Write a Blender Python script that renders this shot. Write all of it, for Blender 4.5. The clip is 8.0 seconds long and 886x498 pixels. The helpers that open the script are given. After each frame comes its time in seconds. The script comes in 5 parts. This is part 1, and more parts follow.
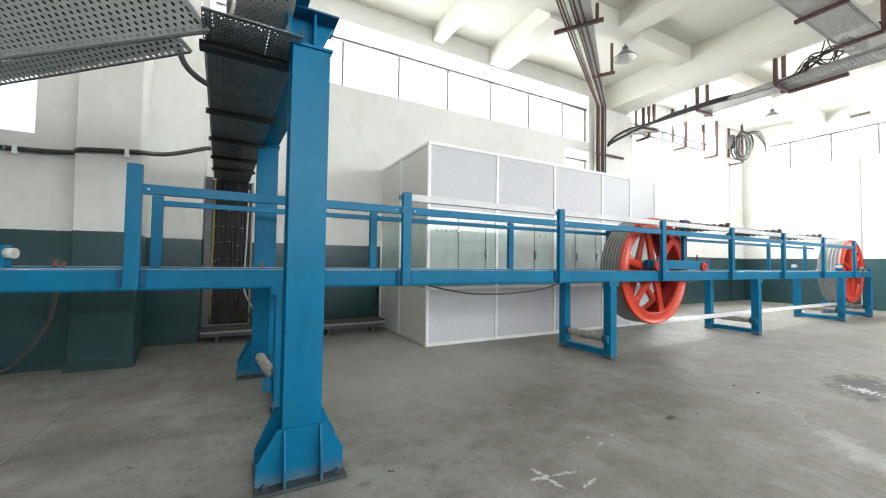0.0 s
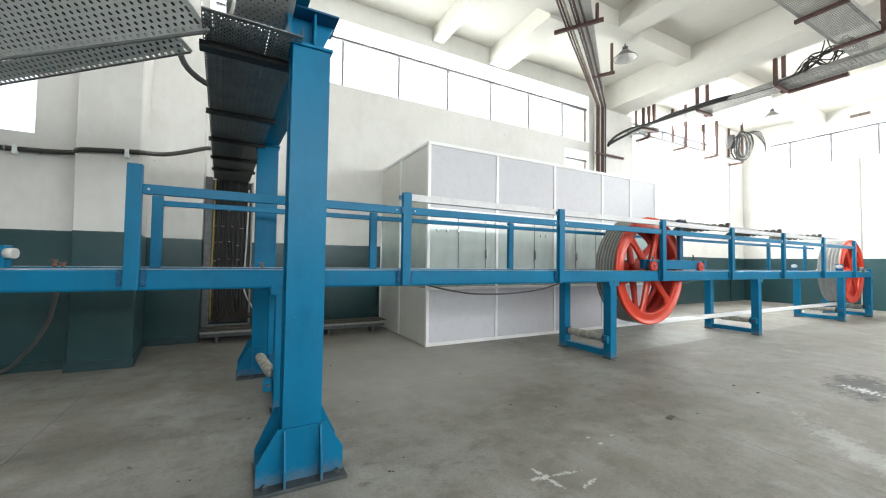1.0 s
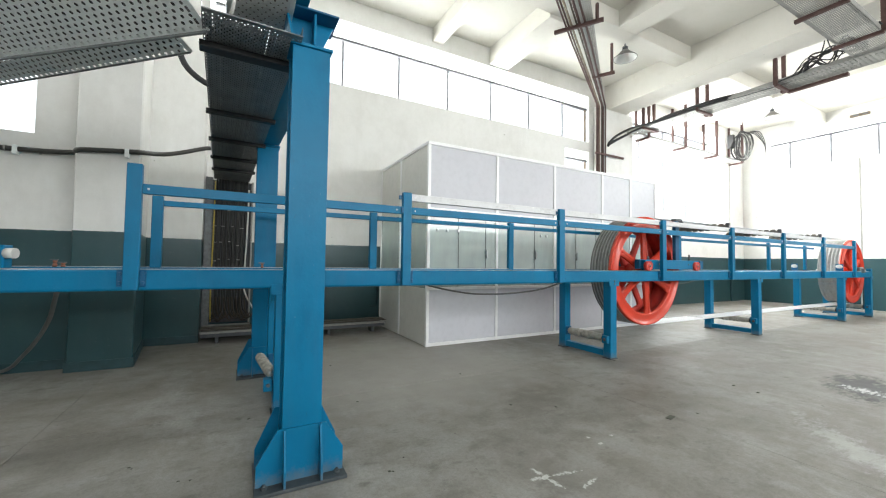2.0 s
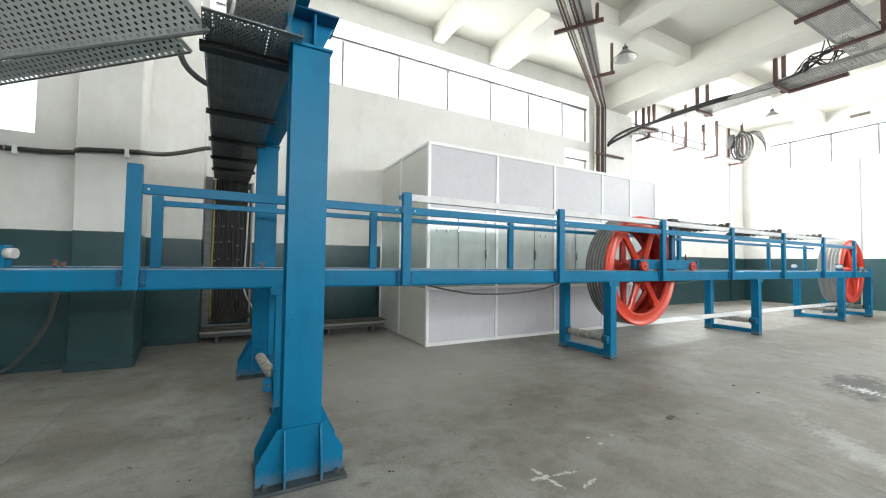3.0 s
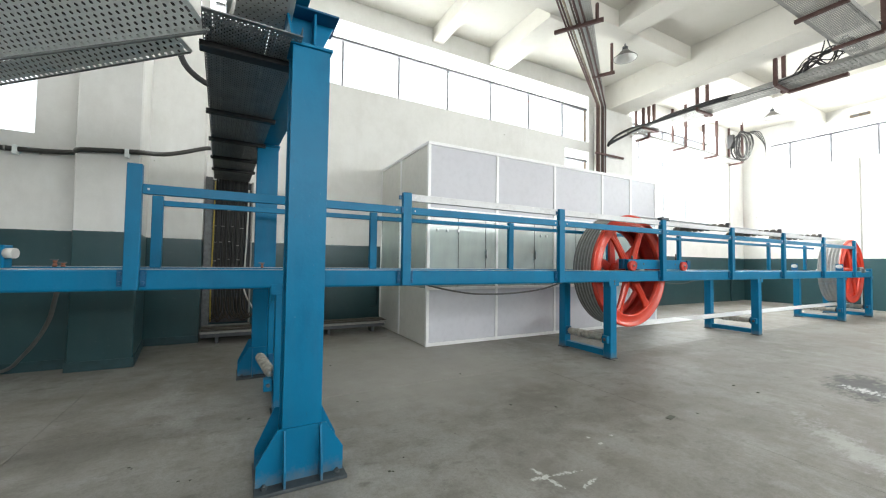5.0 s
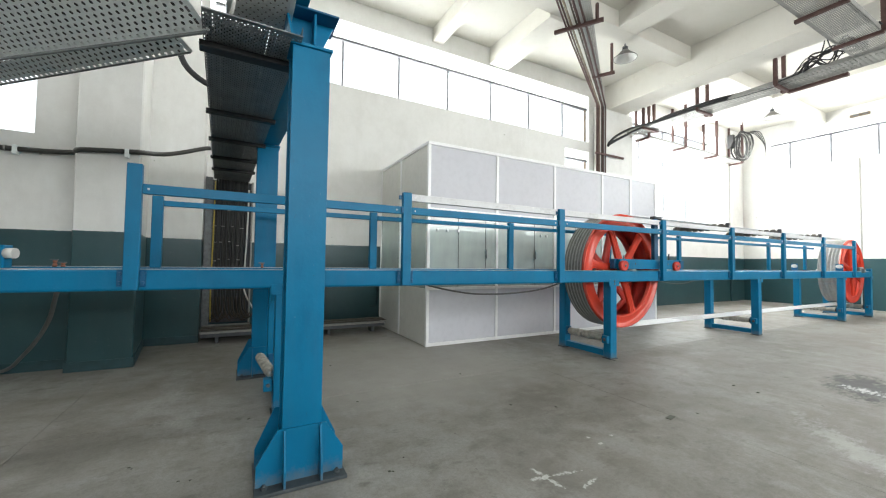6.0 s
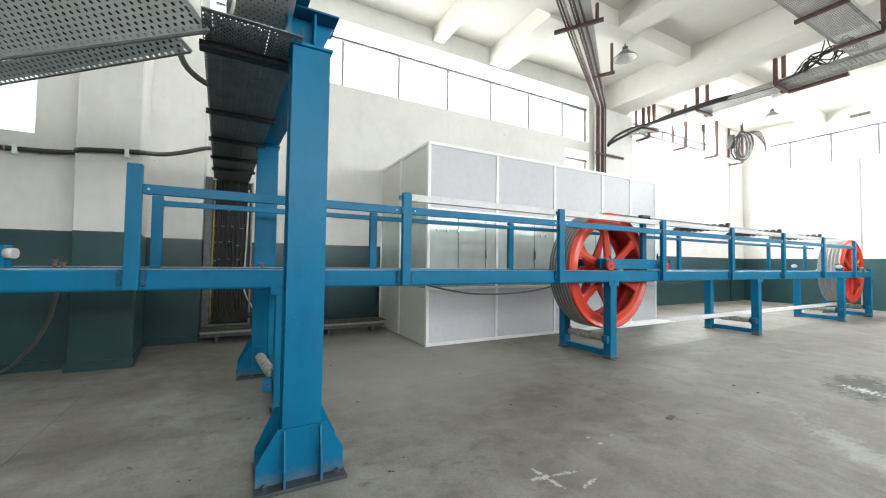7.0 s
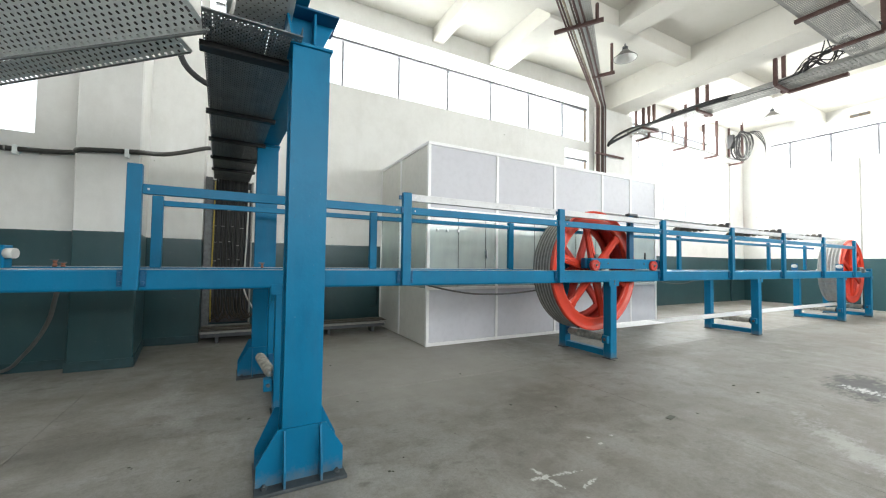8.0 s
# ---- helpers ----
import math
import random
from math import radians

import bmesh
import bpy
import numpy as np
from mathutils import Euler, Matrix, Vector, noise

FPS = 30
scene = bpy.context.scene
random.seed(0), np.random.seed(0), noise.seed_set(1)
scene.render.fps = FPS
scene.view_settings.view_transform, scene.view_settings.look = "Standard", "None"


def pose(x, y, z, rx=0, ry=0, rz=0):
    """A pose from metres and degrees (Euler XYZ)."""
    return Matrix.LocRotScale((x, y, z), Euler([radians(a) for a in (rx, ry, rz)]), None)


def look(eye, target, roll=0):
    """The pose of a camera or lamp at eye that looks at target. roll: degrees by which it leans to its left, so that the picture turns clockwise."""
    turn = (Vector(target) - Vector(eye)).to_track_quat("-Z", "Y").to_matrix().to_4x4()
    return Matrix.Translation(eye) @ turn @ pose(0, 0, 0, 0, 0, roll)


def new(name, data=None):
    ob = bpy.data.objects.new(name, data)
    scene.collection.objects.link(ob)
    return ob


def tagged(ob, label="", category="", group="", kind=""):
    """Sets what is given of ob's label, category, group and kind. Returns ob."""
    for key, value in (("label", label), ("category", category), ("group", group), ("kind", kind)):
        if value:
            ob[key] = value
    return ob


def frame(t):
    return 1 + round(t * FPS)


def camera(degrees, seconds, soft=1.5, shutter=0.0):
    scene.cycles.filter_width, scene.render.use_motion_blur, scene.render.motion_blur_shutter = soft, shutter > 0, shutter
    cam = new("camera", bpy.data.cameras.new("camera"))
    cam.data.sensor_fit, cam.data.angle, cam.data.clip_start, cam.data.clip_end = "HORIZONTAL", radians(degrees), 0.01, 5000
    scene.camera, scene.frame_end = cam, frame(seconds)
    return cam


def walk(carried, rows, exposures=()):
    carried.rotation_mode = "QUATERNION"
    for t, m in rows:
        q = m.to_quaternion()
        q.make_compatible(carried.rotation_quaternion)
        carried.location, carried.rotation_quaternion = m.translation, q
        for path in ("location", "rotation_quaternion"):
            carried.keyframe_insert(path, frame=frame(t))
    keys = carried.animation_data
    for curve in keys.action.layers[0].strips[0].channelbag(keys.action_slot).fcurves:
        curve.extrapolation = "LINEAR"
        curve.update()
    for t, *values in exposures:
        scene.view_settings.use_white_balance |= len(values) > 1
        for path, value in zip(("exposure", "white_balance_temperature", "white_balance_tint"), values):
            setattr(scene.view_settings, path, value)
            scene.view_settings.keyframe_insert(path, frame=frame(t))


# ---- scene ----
cam = camera(99.04, 8.0, soft=1.15)
EYE = pose(0, 0, 1.15) @ Matrix.Rotation(radians(-28.20), 4, "Z") @ Matrix.Rotation(radians(92.01), 4, "X") @ Matrix.Rotation(radians(0.81), 4, "Z")
walk(cam, [(0.0, EYE), (8.0, EYE)], ((0.0, 0.27), (4.0, 0.27), (4.5, 0.24), (6.0, 0.18), (6.5, 0.25), (7.0, 0.27), (8.0, 0.26)))

# ---- daylight: pale overcast sky and a soft sun, with the window openings ----
world = bpy.data.worlds.new("daylight")
scene.world = world
world.use_nodes = True
wn = world.node_tree.nodes
sky = wn.new("ShaderNodeTexSky")
sky.sky_type, sky.sun_disc = "NISHITA", False
sky.sun_elevation, sky.sun_rotation = radians(48), radians(40)
wn["Background"].inputs["Strength"].default_value = 0.15
cloud = wn.new("ShaderNodeMixRGB")      # thin bright overcast over the blue
cloud.inputs[0].default_value, cloud.inputs[2].default_value = 0.8, (13.0, 13.2, 13.4, 1)
world.node_tree.links.new(sky.outputs[0], cloud.inputs[1])
world.node_tree.links.new(cloud.outputs[0], wn["Background"].inputs[0])
sun_data = bpy.data.lights.new("sun", "SUN")
sun_data.energy, sun_data.angle, sun_data.color = 1.0, radians(14), (1.0, 0.96, 0.9)
sun = new("sun", sun_data)
sun.matrix_world = look((0, 0, 0), (-0.43, -0.51, -0.75))


def window_light(name, x, y, z, w, h, turn, power):
    """Sky light that enters by one window opening; turn: degrees of its inward normal about z from -Y."""
    data = bpy.data.lights.new(name, "AREA")
    data.shape, data.size, data.size_y, data.energy, data.color = "RECTANGLE", w, h, power, (0.975, 1.0, 0.99)
    ob = new(name, data)
    a = radians(turn)
    ob.matrix_world = look((x, y, z), (x + math.sin(a), y - math.cos(a), z))
    return ob


window_light("window_light_north", 1.6, 7.32, 4.80, 12.2, 1.15, 0, 420)
window_light("window_light_north_low", 7.45, 7.32, 3.1, 1.0, 1.6, 0, 45)
window_light("window_light_far", 11.7, 7.32, 3.8, 4.7, 2.9, 0, 700)
window_light("window_light_east", 15.97, 0.5, 4.77, 11.0, 0.95, -90, 450)
window_light("window_light_west", -2.9, 5.75, 3.1, 2.0, 1.35, 0, 90)
window_light("window_light_south", 6.0, -6.4, 3.6, 16.4, 2.4, 180, 680)


# ---- materials ----
class Mat:
    """A small builder for procedural node materials."""

    def __init__(self, name, rough=0.5, metal=0.0):
        self.m = bpy.data.materials.new(name)
        self.m.use_nodes = True
        self.t = self.m.node_tree
        self.b = self.t.nodes["Principled BSDF"]
        self.b.inputs["Roughness"].default_value, self.b.inputs["Metallic"].default_value = rough, metal
        self.pos = self.t.nodes.new("ShaderNodeNewGeometry").outputs["Position"]
        self.loc = self.t.nodes.new("ShaderNodeTexCoord").outputs["Object"]

    def node(self, kind, ins=(), **props):
        n = self.t.nodes.new("ShaderNode" + kind)
        for k, v in props.items():
            setattr_safe(n, k, v)
        for k, v in ins:
            if isinstance(v, bpy.types.NodeSocket):
                self.t.links.new(v, n.inputs[k])
            else:
                n.inputs[k].default_value = v
        return n

    def noise(self, scale, detail=4, rough=0.55, where=None, stretch=None, seed=0.0):
        src = where or self.loc
        mp = self.node("Mapping", [("Vector", src), ("Location", (seed, seed * 0.7, seed * 0.3)), ("Scale", stretch or (1, 1, 1))])
        return self.node("TexNoise", [("Vector", mp.outputs[0]), ("Scale", scale), ("Detail", detail), ("Roughness", rough)]).outputs["Fac"]

    def ramp(self, fac, stops):
        n = self.node("ValToRGB", [("Fac", fac)])
        e = n.color_ramp.elements
        e[0].position, e[0].color = stops[0][0], (*stops[0][1], 1)
        e[1].position, e[1].color = stops[-1][0], (*stops[-1][1], 1)
        for p, c in stops[1:-1]:
            x = e.new(p)
            x.color = (*c, 1)
        return n.outputs[0]

    def mix(self, fac, a, b, mode="MIX"):
        n = self.node("MixRGB", [("Fac", fac), ("Color1", a), ("Color2", b)])
        n.blend_type = mode
        return n.outputs[0]

    def math(self, op, a, b=0.0):
        n = self.t.nodes.new("ShaderNodeMath")
        n.operation = op
        for i, v in enumerate((a, b)):
            if isinstance(v, bpy.types.NodeSocket):
                self.t.links.new(v, n.inputs[i])
            else:
                n.inputs[i].default_value = v
        return n.outputs[0]

    def colour(self, c):
        self.t.links.new(c, self.b.inputs["Base Color"]) if isinstance(c, bpy.types.NodeSocket) else self.set("Base Color", (*c, 1))
        return self

    def set(self, k, v):
        self.b.inputs[k].default_value = v
        return self

    def rough(self, s):
        self.t.links.new(s, self.b.inputs["Roughness"])
        return self

    def bump(self, h, strength=0.2, dist=0.01):
        n = self.node("Bump", [("Height", h), ("Strength", strength), ("Distance", dist)])
        self.t.links.new(n.outputs[0], self.b.inputs["Normal"])
        return self


def setattr_safe(n, k, v):
    if k == "operation":
        n.operation = v


def painted(name, c, rough=0.4, wear=0.25, chip=None, grime=0.15, spec=0.3, foot=0.0):
    """Brushed gloss paint on steel: slow tone drift, fine orange peel, a few chips and rubbed patches."""
    m = Mat(name, rough)
    big = m.noise(1.6, 5, 0.6, m.pos)
    fine = m.noise(60, 3, 0.6, m.pos)
    lo, hi = [v * (1 - wear) for v in c], [min(1, v * (1 + wear)) for v in c]
    col = m.ramp(big, [(0.3, lo), (0.5, c), (0.72, hi)])
    if chip:
        spots = m.noise(31, 6, 0.7, m.pos, seed=4.0)
        mask = m.ramp(spots, [(0.665, (0, 0, 0)), (0.69, (0.85, 0.85, 0.85))])
        col = m.mix(mask, col, (*chip, 1))
        pale = m.noise(75, 3, 0.6, m.pos, (1, 1, 0.5), 15.0)
        col = m.mix(m.ramp(pale, [(0.73, (0, 0, 0)), (0.76, (0.4, 0.4, 0.4))]), col, (0.42, 0.50, 0.54, 1))
        rub = m.noise(4.5, 6, 0.7, m.pos, (1, 1, 0.35), 27.0)
        col = m.mix(m.ramp(rub, [(0.55, (0, 0, 0)), (0.72, (0.35, 0.35, 0.35))]), col, (*[v * 0.55 for v in c], 1))
    streak = m.noise(9, 4, 0.6, m.pos, (1, 1, 0.12), 7.0)
    dirt = m.ramp(streak, [(0.5, (0, 0, 0)), (0.8, (grime, grime, grime))])
    col = m.mix(dirt, col, (0.12, 0.11, 0.10, 1))
    if foot:                            # paint rubbed through and caked with cement dust near the floor
        z = m.node("SeparateXYZ", [("Vector", m.pos)]).outputs["Z"]
        caked = m.math("ADD", m.math("DIVIDE", z, foot), m.math("MULTIPLY", m.math("SUBTRACT", m.noise(22, 6, 0.7, m.pos, seed=9), 0.5), 2.2))
        col = m.mix(m.ramp(caked, [(0.2, (0.55, 0.55, 0.55)), (1.1, (0, 0, 0))]), col, (0.15, 0.17, 0.18, 1))
    m.colour(col)
    m.set("Specular IOR Level", spec)
    m.rough(m.math("ADD", m.math("MULTIPLY", fine, 0.22), rough - 0.08))
    m.bump(m.math("ADD", fine, m.math("MULTIPLY", m.noise(9, 3, 0.5, m.pos, seed=33), 3.0)), 0.22, 0.003)
    return m.m


def plaster(name, dado):
    """White distemper on plaster, with dark teal oil paint up to the dado line when asked for."""
    m = Mat(name, 0.85)
    big = m.noise(0.9, 6, 0.65, m.pos)
    runs = m.noise(3.2, 5, 0.6, m.pos, (1, 1, 0.16), 3.0)
    fine = m.noise(38, 5, 0.7, m.pos)
    white = m.ramp(big, [(0.25, (0.72, 0.71, 0.68)), (0.5, (0.80, 0.795, 0.77)), (0.75, (0.83, 0.828, 0.81))])
    white = m.mix(m.ramp(runs, [(0.55, (0, 0, 0)), (0.8, (0.22, 0.22, 0.22))]), white, (0.55, 0.54, 0.49, 1))
    spots = m.noise(9, 2, 0.5, m.pos, seed=11)
    white = m.mix(m.ramp(spots, [(0.765, (0, 0, 0)), (0.78, (0.6, 0.6, 0.6))]), white, (0.33, 0.31, 0.28, 1))
    mott = m.noise(6.0, 7, 0.75, m.pos, (1, 1, 0.8), 19.0)
    white = m.mix(m.ramp(mott, [(0.38, (0.13, 0.13, 0.13)), (0.56, (0, 0, 0))]), white, (0.52, 0.51, 0.47, 1))
    if not dado:
        white = m.mix(0.75, white, (0.80, 0.775, 0.70, 1), "MULTIPLY")
        white = m.mix(0.5, white, (0.72, 0.70, 0.65, 1))
        stain = m.noise(1.7, 7, 0.7, m.pos, seed=47)
        white = m.mix(m.ramp(stain, [(0.58, (0, 0, 0)), (0.74, (0.35, 0.35, 0.35))]), white, (0.50, 0.46, 0.38, 1))
    if dado:
        teal = m.ramp(big, [(0.25, (0.018, 0.056, 0.064)), (0.55, (0.026, 0.075, 0.085)), (0.8, (0.040, 0.096, 0.106))])
        teal = m.mix(m.ramp(runs, [(0.5, (0, 0, 0)), (0.8, (0.3, 0.3, 0.3))]), teal, (0.065, 0.105, 0.11, 1))
        teal = m.mix(m.ramp(m.noise(21, 4, 0.6, m.pos, seed=29), [(0.66, (0, 0, 0)), (0.71, (0.5, 0.5, 0.5))]), teal, (0.06, 0.10, 0.105, 1))
        z = m.node("SeparateXYZ", [("Vector", m.pos)]).outputs["Z"]
        edge = m.math("ADD", z, m.math("MULTIPLY", m.math("SUBTRACT", m.noise(14, 3, 0.5, m.pos), 0.5), 0.012))
        up = m.math("GREATER_THAN", edge, 1.42)
        m.colour(m.mix(up, teal, white))
        m.rough(m.math("ADD", m.math("MULTIPLY", up, 0.57), 0.28))
        m.set("Specular IOR Level", 0.6)
    else:
        m.colour(white)
    m.bump(m.math("ADD", m.math("MULTIPLY", mott, 2.0), fine), 0.15, 0.005)
    return m.m


def spot(m, x, y, rx, ry, turn):
    """One in the middle of an ellipse on the floor, falling to nought at its edge."""
    mp = m.node("Mapping", [("Vector", m.pos), ("Location", (x, y, 0)), ("Rotation", (0, 0, turn)), ("Scale", (rx, ry, 1))])
    mp.vector_type = "TEXTURE"
    d = m.node("VectorMath", [(0, mp.outputs[0])])
    d.operation = "LENGTH"
    return m.math("MAXIMUM", m.math("SUBTRACT", 1.0, d.outputs["Value"]), 0.0)


# white paint strokes on the floor: x0, y0, x1, y1, how whole
CROSS = ((1.474, 1.671, 1.488, 1.566, 1.0), (1.488, 1.566, 1.498, 1.423, 0.9), (1.384, 1.576, 1.488, 1.566, 1.0), (1.488, 1.566, 1.729, 1.524, 0.75), (1.562, 1.390, 1.746, 1.444, 0.8), (1.455, 1.560, 1.520, 1.570, 1.6), (2.06, 1.786, 2.10, 1.79, 0.75), (2.05, 1.690, 2.10, 1.695, 0.8), (2.22, 1.741, 2.255, 1.74, 0.7))


def ragged(m, patch, grain, amount):
    """A patch broken up by a grain that acts inside it only."""
    inside = m.math("MINIMUM", m.math("MULTIPLY", patch, 3.0), 1.0)
    return m.math("ADD", patch, m.math("MULTIPLY", m.math("MULTIPLY", m.math("SUBTRACT", grain, 0.5), amount), inside))


def concrete():
    m = Mat("floor_concrete", 0.5)
    big = m.noise(0.55, 7, 0.62, m.pos)
    mid = m.noise(2.3, 7, 0.7, m.pos, (1.25, 1.1, 1), 2.0)
    fine = m.noise(45, 6, 0.75, m.pos)
    col = m.ramp(big, [(0.30, (0.175, 0.162, 0.144)), (0.46, (0.262, 0.252, 0.231)), (0.58, (0.305, 0.300, 0.284)), (0.70, (0.355, 0.353, 0.342))])
    col = m.mix(m.ramp(mid, [(0.36, (0.52, 0.52, 0.52)), (0.57, (0, 0, 0))]), col, (0.140, 0.122, 0.098, 1))
    wash = m.noise(1.1, 7, 0.72, m.pos, (1.3, 0.55, 1), 9.0)
    col = m.mix(m.ramp(wash, [(0.54, (0, 0, 0)), (0.68, (0.65, 0.65, 0.65))]), col, (0.40, 0.40, 0.385, 1))
    scrape = m.noise(3.0, 6, 0.75, m.pos, (0.8, 2.0, 1), 31.0)
    col = m.mix(m.ramp(scrape, [(0.56, (0, 0, 0)), (0.72, (0.45, 0.45, 0.45))]), col, (0.36, 0.355, 0.34, 1))
    patch = m.noise(4.2, 8, 0.72, m.pos, (1, 1.2, 1), 61.0)
    col = m.mix(m.ramp(patch, [(0.34, (0.55, 0.55, 0.55)), (0.50, (0, 0, 0))]), col, (0.135, 0.122, 0.102, 1))
    col = m.mix(m.ramp(patch, [(0.54, (0, 0, 0)), (0.72, (0.40, 0.40, 0.40))]), col, (0.40, 0.39, 0.365, 1))
    smudge = m.noise(7.5, 5, 0.66, m.pos, (0.8, 1.3, 1), 71.0)
    col = m.mix(m.ramp(smudge, [(0.60, (0, 0, 0)), (0.74, (0.55, 0.55, 0.55))]), col, (0.085, 0.080, 0.072, 1))
    blotch = m.noise(1.05, 5, 0.6, m.pos, (1, 1, 1), 83.0)
    col = m.mix(m.ramp(blotch, [(0.50, (0, 0, 0)), (0.70, (0.50, 0.50, 0.50))]), col, (0.155, 0.140, 0.116, 1))
    col = m.mix(m.ramp(fine, [(0.36, (0.28, 0.28, 0.28)), (0.55, (0, 0, 0))]), col, (0.11, 0.10, 0.085, 1))
    col = m.mix(m.ramp(m.noise(14, 3, 0.5, m.pos, seed=21), [(0.80, (0, 0, 0)), (0.82, (0.6, 0.6, 0.6))]), col, (0.06, 0.055, 0.05, 1))
    col = m.mix(m.ramp(m.noise(24, 2, 0.4, m.pos, seed=43), [(0.785, (0, 0, 0)), (0.80, (0.7, 0.7, 0.7))]), col, (0.07, 0.065, 0.055, 1))
    grain = m.noise(160, 3, 0.6, m.pos, seed=3)
    col = m.mix(m.ramp(grain, [(0.35, (0.22, 0.22, 0.22)), (0.6, (0, 0, 0))]), col, (0.10, 0.095, 0.08, 1))
    # broad ellipse where the floor colour is mixed lighter
    paler = m.math("MULTIPLY", spot(m, 1.6, 4.0, 1.9, 1.7, 0.0), m.math("ADD", big, 1.0))
    col = m.mix(m.ramp(paler, [(0.05, (0, 0, 0)), (0.7, (0.62, 0.62, 0.62))]), col, (0.36, 0.35, 0.325, 1))
    lumps = m.noise(7.0, 7, 0.72, m.pos, (1, 1.5, 1), 13.0)
    fleck = m.noise(16.0, 6, 0.75, m.pos, (0.7, 1.6, 1), 17.0)
    oil = m.math("MULTIPLY", spot(m, 5.35, 1.30, 0.72, 0.36, 0.25), 1.5)
    col = m.mix(m.ramp(ragged(m, oil, m.math("MULTIPLY", m.math("ADD", lumps, fleck), 0.5), 6.0), [(0.10, (0, 0, 0)), (0.70, (0.75, 0.75, 0.75)), (1.3, (0.95, 0.95, 0.95))]), col, (0.022, 0.022, 0.025, 1))
    white = ragged(m, spot(m, 5.20, 1.28, 0.20, 0.34, -0.2), fleck, 3.2)
    col = m.mix(m.ramp(white, [(0.60, (0, 0, 0)), (0.80, (0.85, 0.85, 0.85))]), col, (0.62, 0.62, 0.62, 1))
    crumbs = ragged(m, spot(m, 5.0, 1.35, 0.9, 0.55, 0.2), m.noise(26.0, 5, 0.7, m.pos, seed=51), 5.0)
    col = m.mix(m.ramp(crumbs, [(1.10, (0, 0, 0)), (1.20, (0.7, 0.7, 0.7))]), col, (0.55, 0.55, 0.54, 1))
    smear = ragged(m, m.math("MULTIPLY", spot(m, 3.50, 0.93, 0.95, 0.22, 0.75), 1.2), m.math("MULTIPLY", m.math("ADD", lumps, fleck), 0.5), 4.2)
    col = m.mix(m.ramp(smear, [(0.50, (0, 0, 0)), (1.9, (0.42, 0.42, 0.42))]), col, (0.50, 0.50, 0.50, 1))
    flaky = m.noise(48.0, 5, 0.72, m.pos, seed=77)
    for x0, y0, x1, y1, full in CROSS:      # strokes of white paint, worn through
        ln = math.hypot(x1 - x0, y1 - y0)
        stroke = spot(m, (x0 + x1) / 2, (y0 + y1) / 2, ln * 0.62, 0.022, math.atan2(y1 - y0, x1 - x0))
        col = m.mix(m.ramp(ragged(m, m.math("MULTIPLY", stroke, full * 1.3), flaky, 5.0), [(0.42, (0, 0, 0)), (0.70, (0.75, 0.75, 0.75))]), col, (0.60, 0.60, 0.585, 1))
    damp = m.math("MULTIPLY", spot(m, 2.35, 2.55, 1.0, 0.5, 0.3), lumps)
    col = m.mix(m.ramp(damp, [(0.2, (0, 0, 0)), (0.45, (0.6, 0.6, 0.6))]), col, (0.13, 0.115, 0.095, 1))
    m.colour(col)
    m.set("Specular IOR Level", 0.35)
    m.rough(m.ramp(mid, [(0.3, (0.46, 0.46, 0.46)), (0.7, (0.72, 0.72, 0.72))]))
    m.bump(m.math("ADD", mid, m.math("MULTIPLY", fine, 0.5)), 0.16, 0.004)
    return m.m


def plain(name, c, rough=0.5, metal=0.0, vary=0.15, scale=6.0, bump=0.08):
    m = Mat(name, rough, metal)
    n = m.noise(scale, 5, 0.65, m.pos)
    f = m.noise(scale * 9, 4, 0.6, m.pos, seed=5)
    m.colour(m.mix(m.ramp(f, [(0.45, (0, 0, 0)), (0.75, (0.35, 0.35, 0.35))]), m.ramp(n, [(0.3, [v * (1 - vary) for v in c]), (0.7, [min(1, v * (1 + vary)) for v in c])]), (*[v * 0.8 for v in c], 1)))
    m.rough(m.math("ADD", m.math("MULTIPLY", f, 0.2), max(0.02, rough - 0.1)))
    m.bump(f, bump, 0.003)
    return m.m


def glass(name, tint, gloss, painted_sheen=0.0):
    m = bpy.data.materials.new(name)
    m.use_nodes = True
    t = m.node_tree
    t.nodes.remove(t.nodes["Principled BSDF"])
    tr, gl, mx = t.nodes.new("ShaderNodeBsdfTransparent"), t.nodes.new("ShaderNodeBsdfGlossy"), t.nodes.new("ShaderNodeMixShader")
    tr.inputs[0].default_value, gl.inputs["Roughness"].default_value = (*tint, 1), 0.03
    mx.inputs[0].default_value = gloss
    t.links.new(tr.outputs[0], mx.inputs[1]), t.links.new(gl.outputs[0], mx.inputs[2])
    out = mx
    # white diffuse share stands in for bright reflections on the pane
    if painted_sheen:
        df, out = t.nodes.new("ShaderNodeBsdfDiffuse"), t.nodes.new("ShaderNodeMixShader")
        df.inputs[0].default_value = (0.80, 0.86, 0.84, 1)
        nz = t.nodes.new("ShaderNodeTexNoise")
        nz.inputs["Scale"].default_value, nz.inputs["Detail"].default_value = 2.5, 6
        rm = t.nodes.new("ShaderNodeMapRange")
        rm.inputs["From Min"].default_value, rm.inputs["From Max"].default_value = 0.3, 0.7
        rm.inputs["To Min"].default_value, rm.inputs["To Max"].default_value = painted_sheen * 0.9, painted_sheen * 1.1
        t.links.new(nz.outputs["Fac"], rm.inputs["Value"]), t.links.new(rm.outputs[0], out.inputs[0])
        t.links.new(mx.outputs[0], out.inputs[1]), t.links.new(df.outputs[0], out.inputs[2])
    t.links.new(out.outputs[0], t.nodes["Material Output"].inputs["Surface"])
    return m


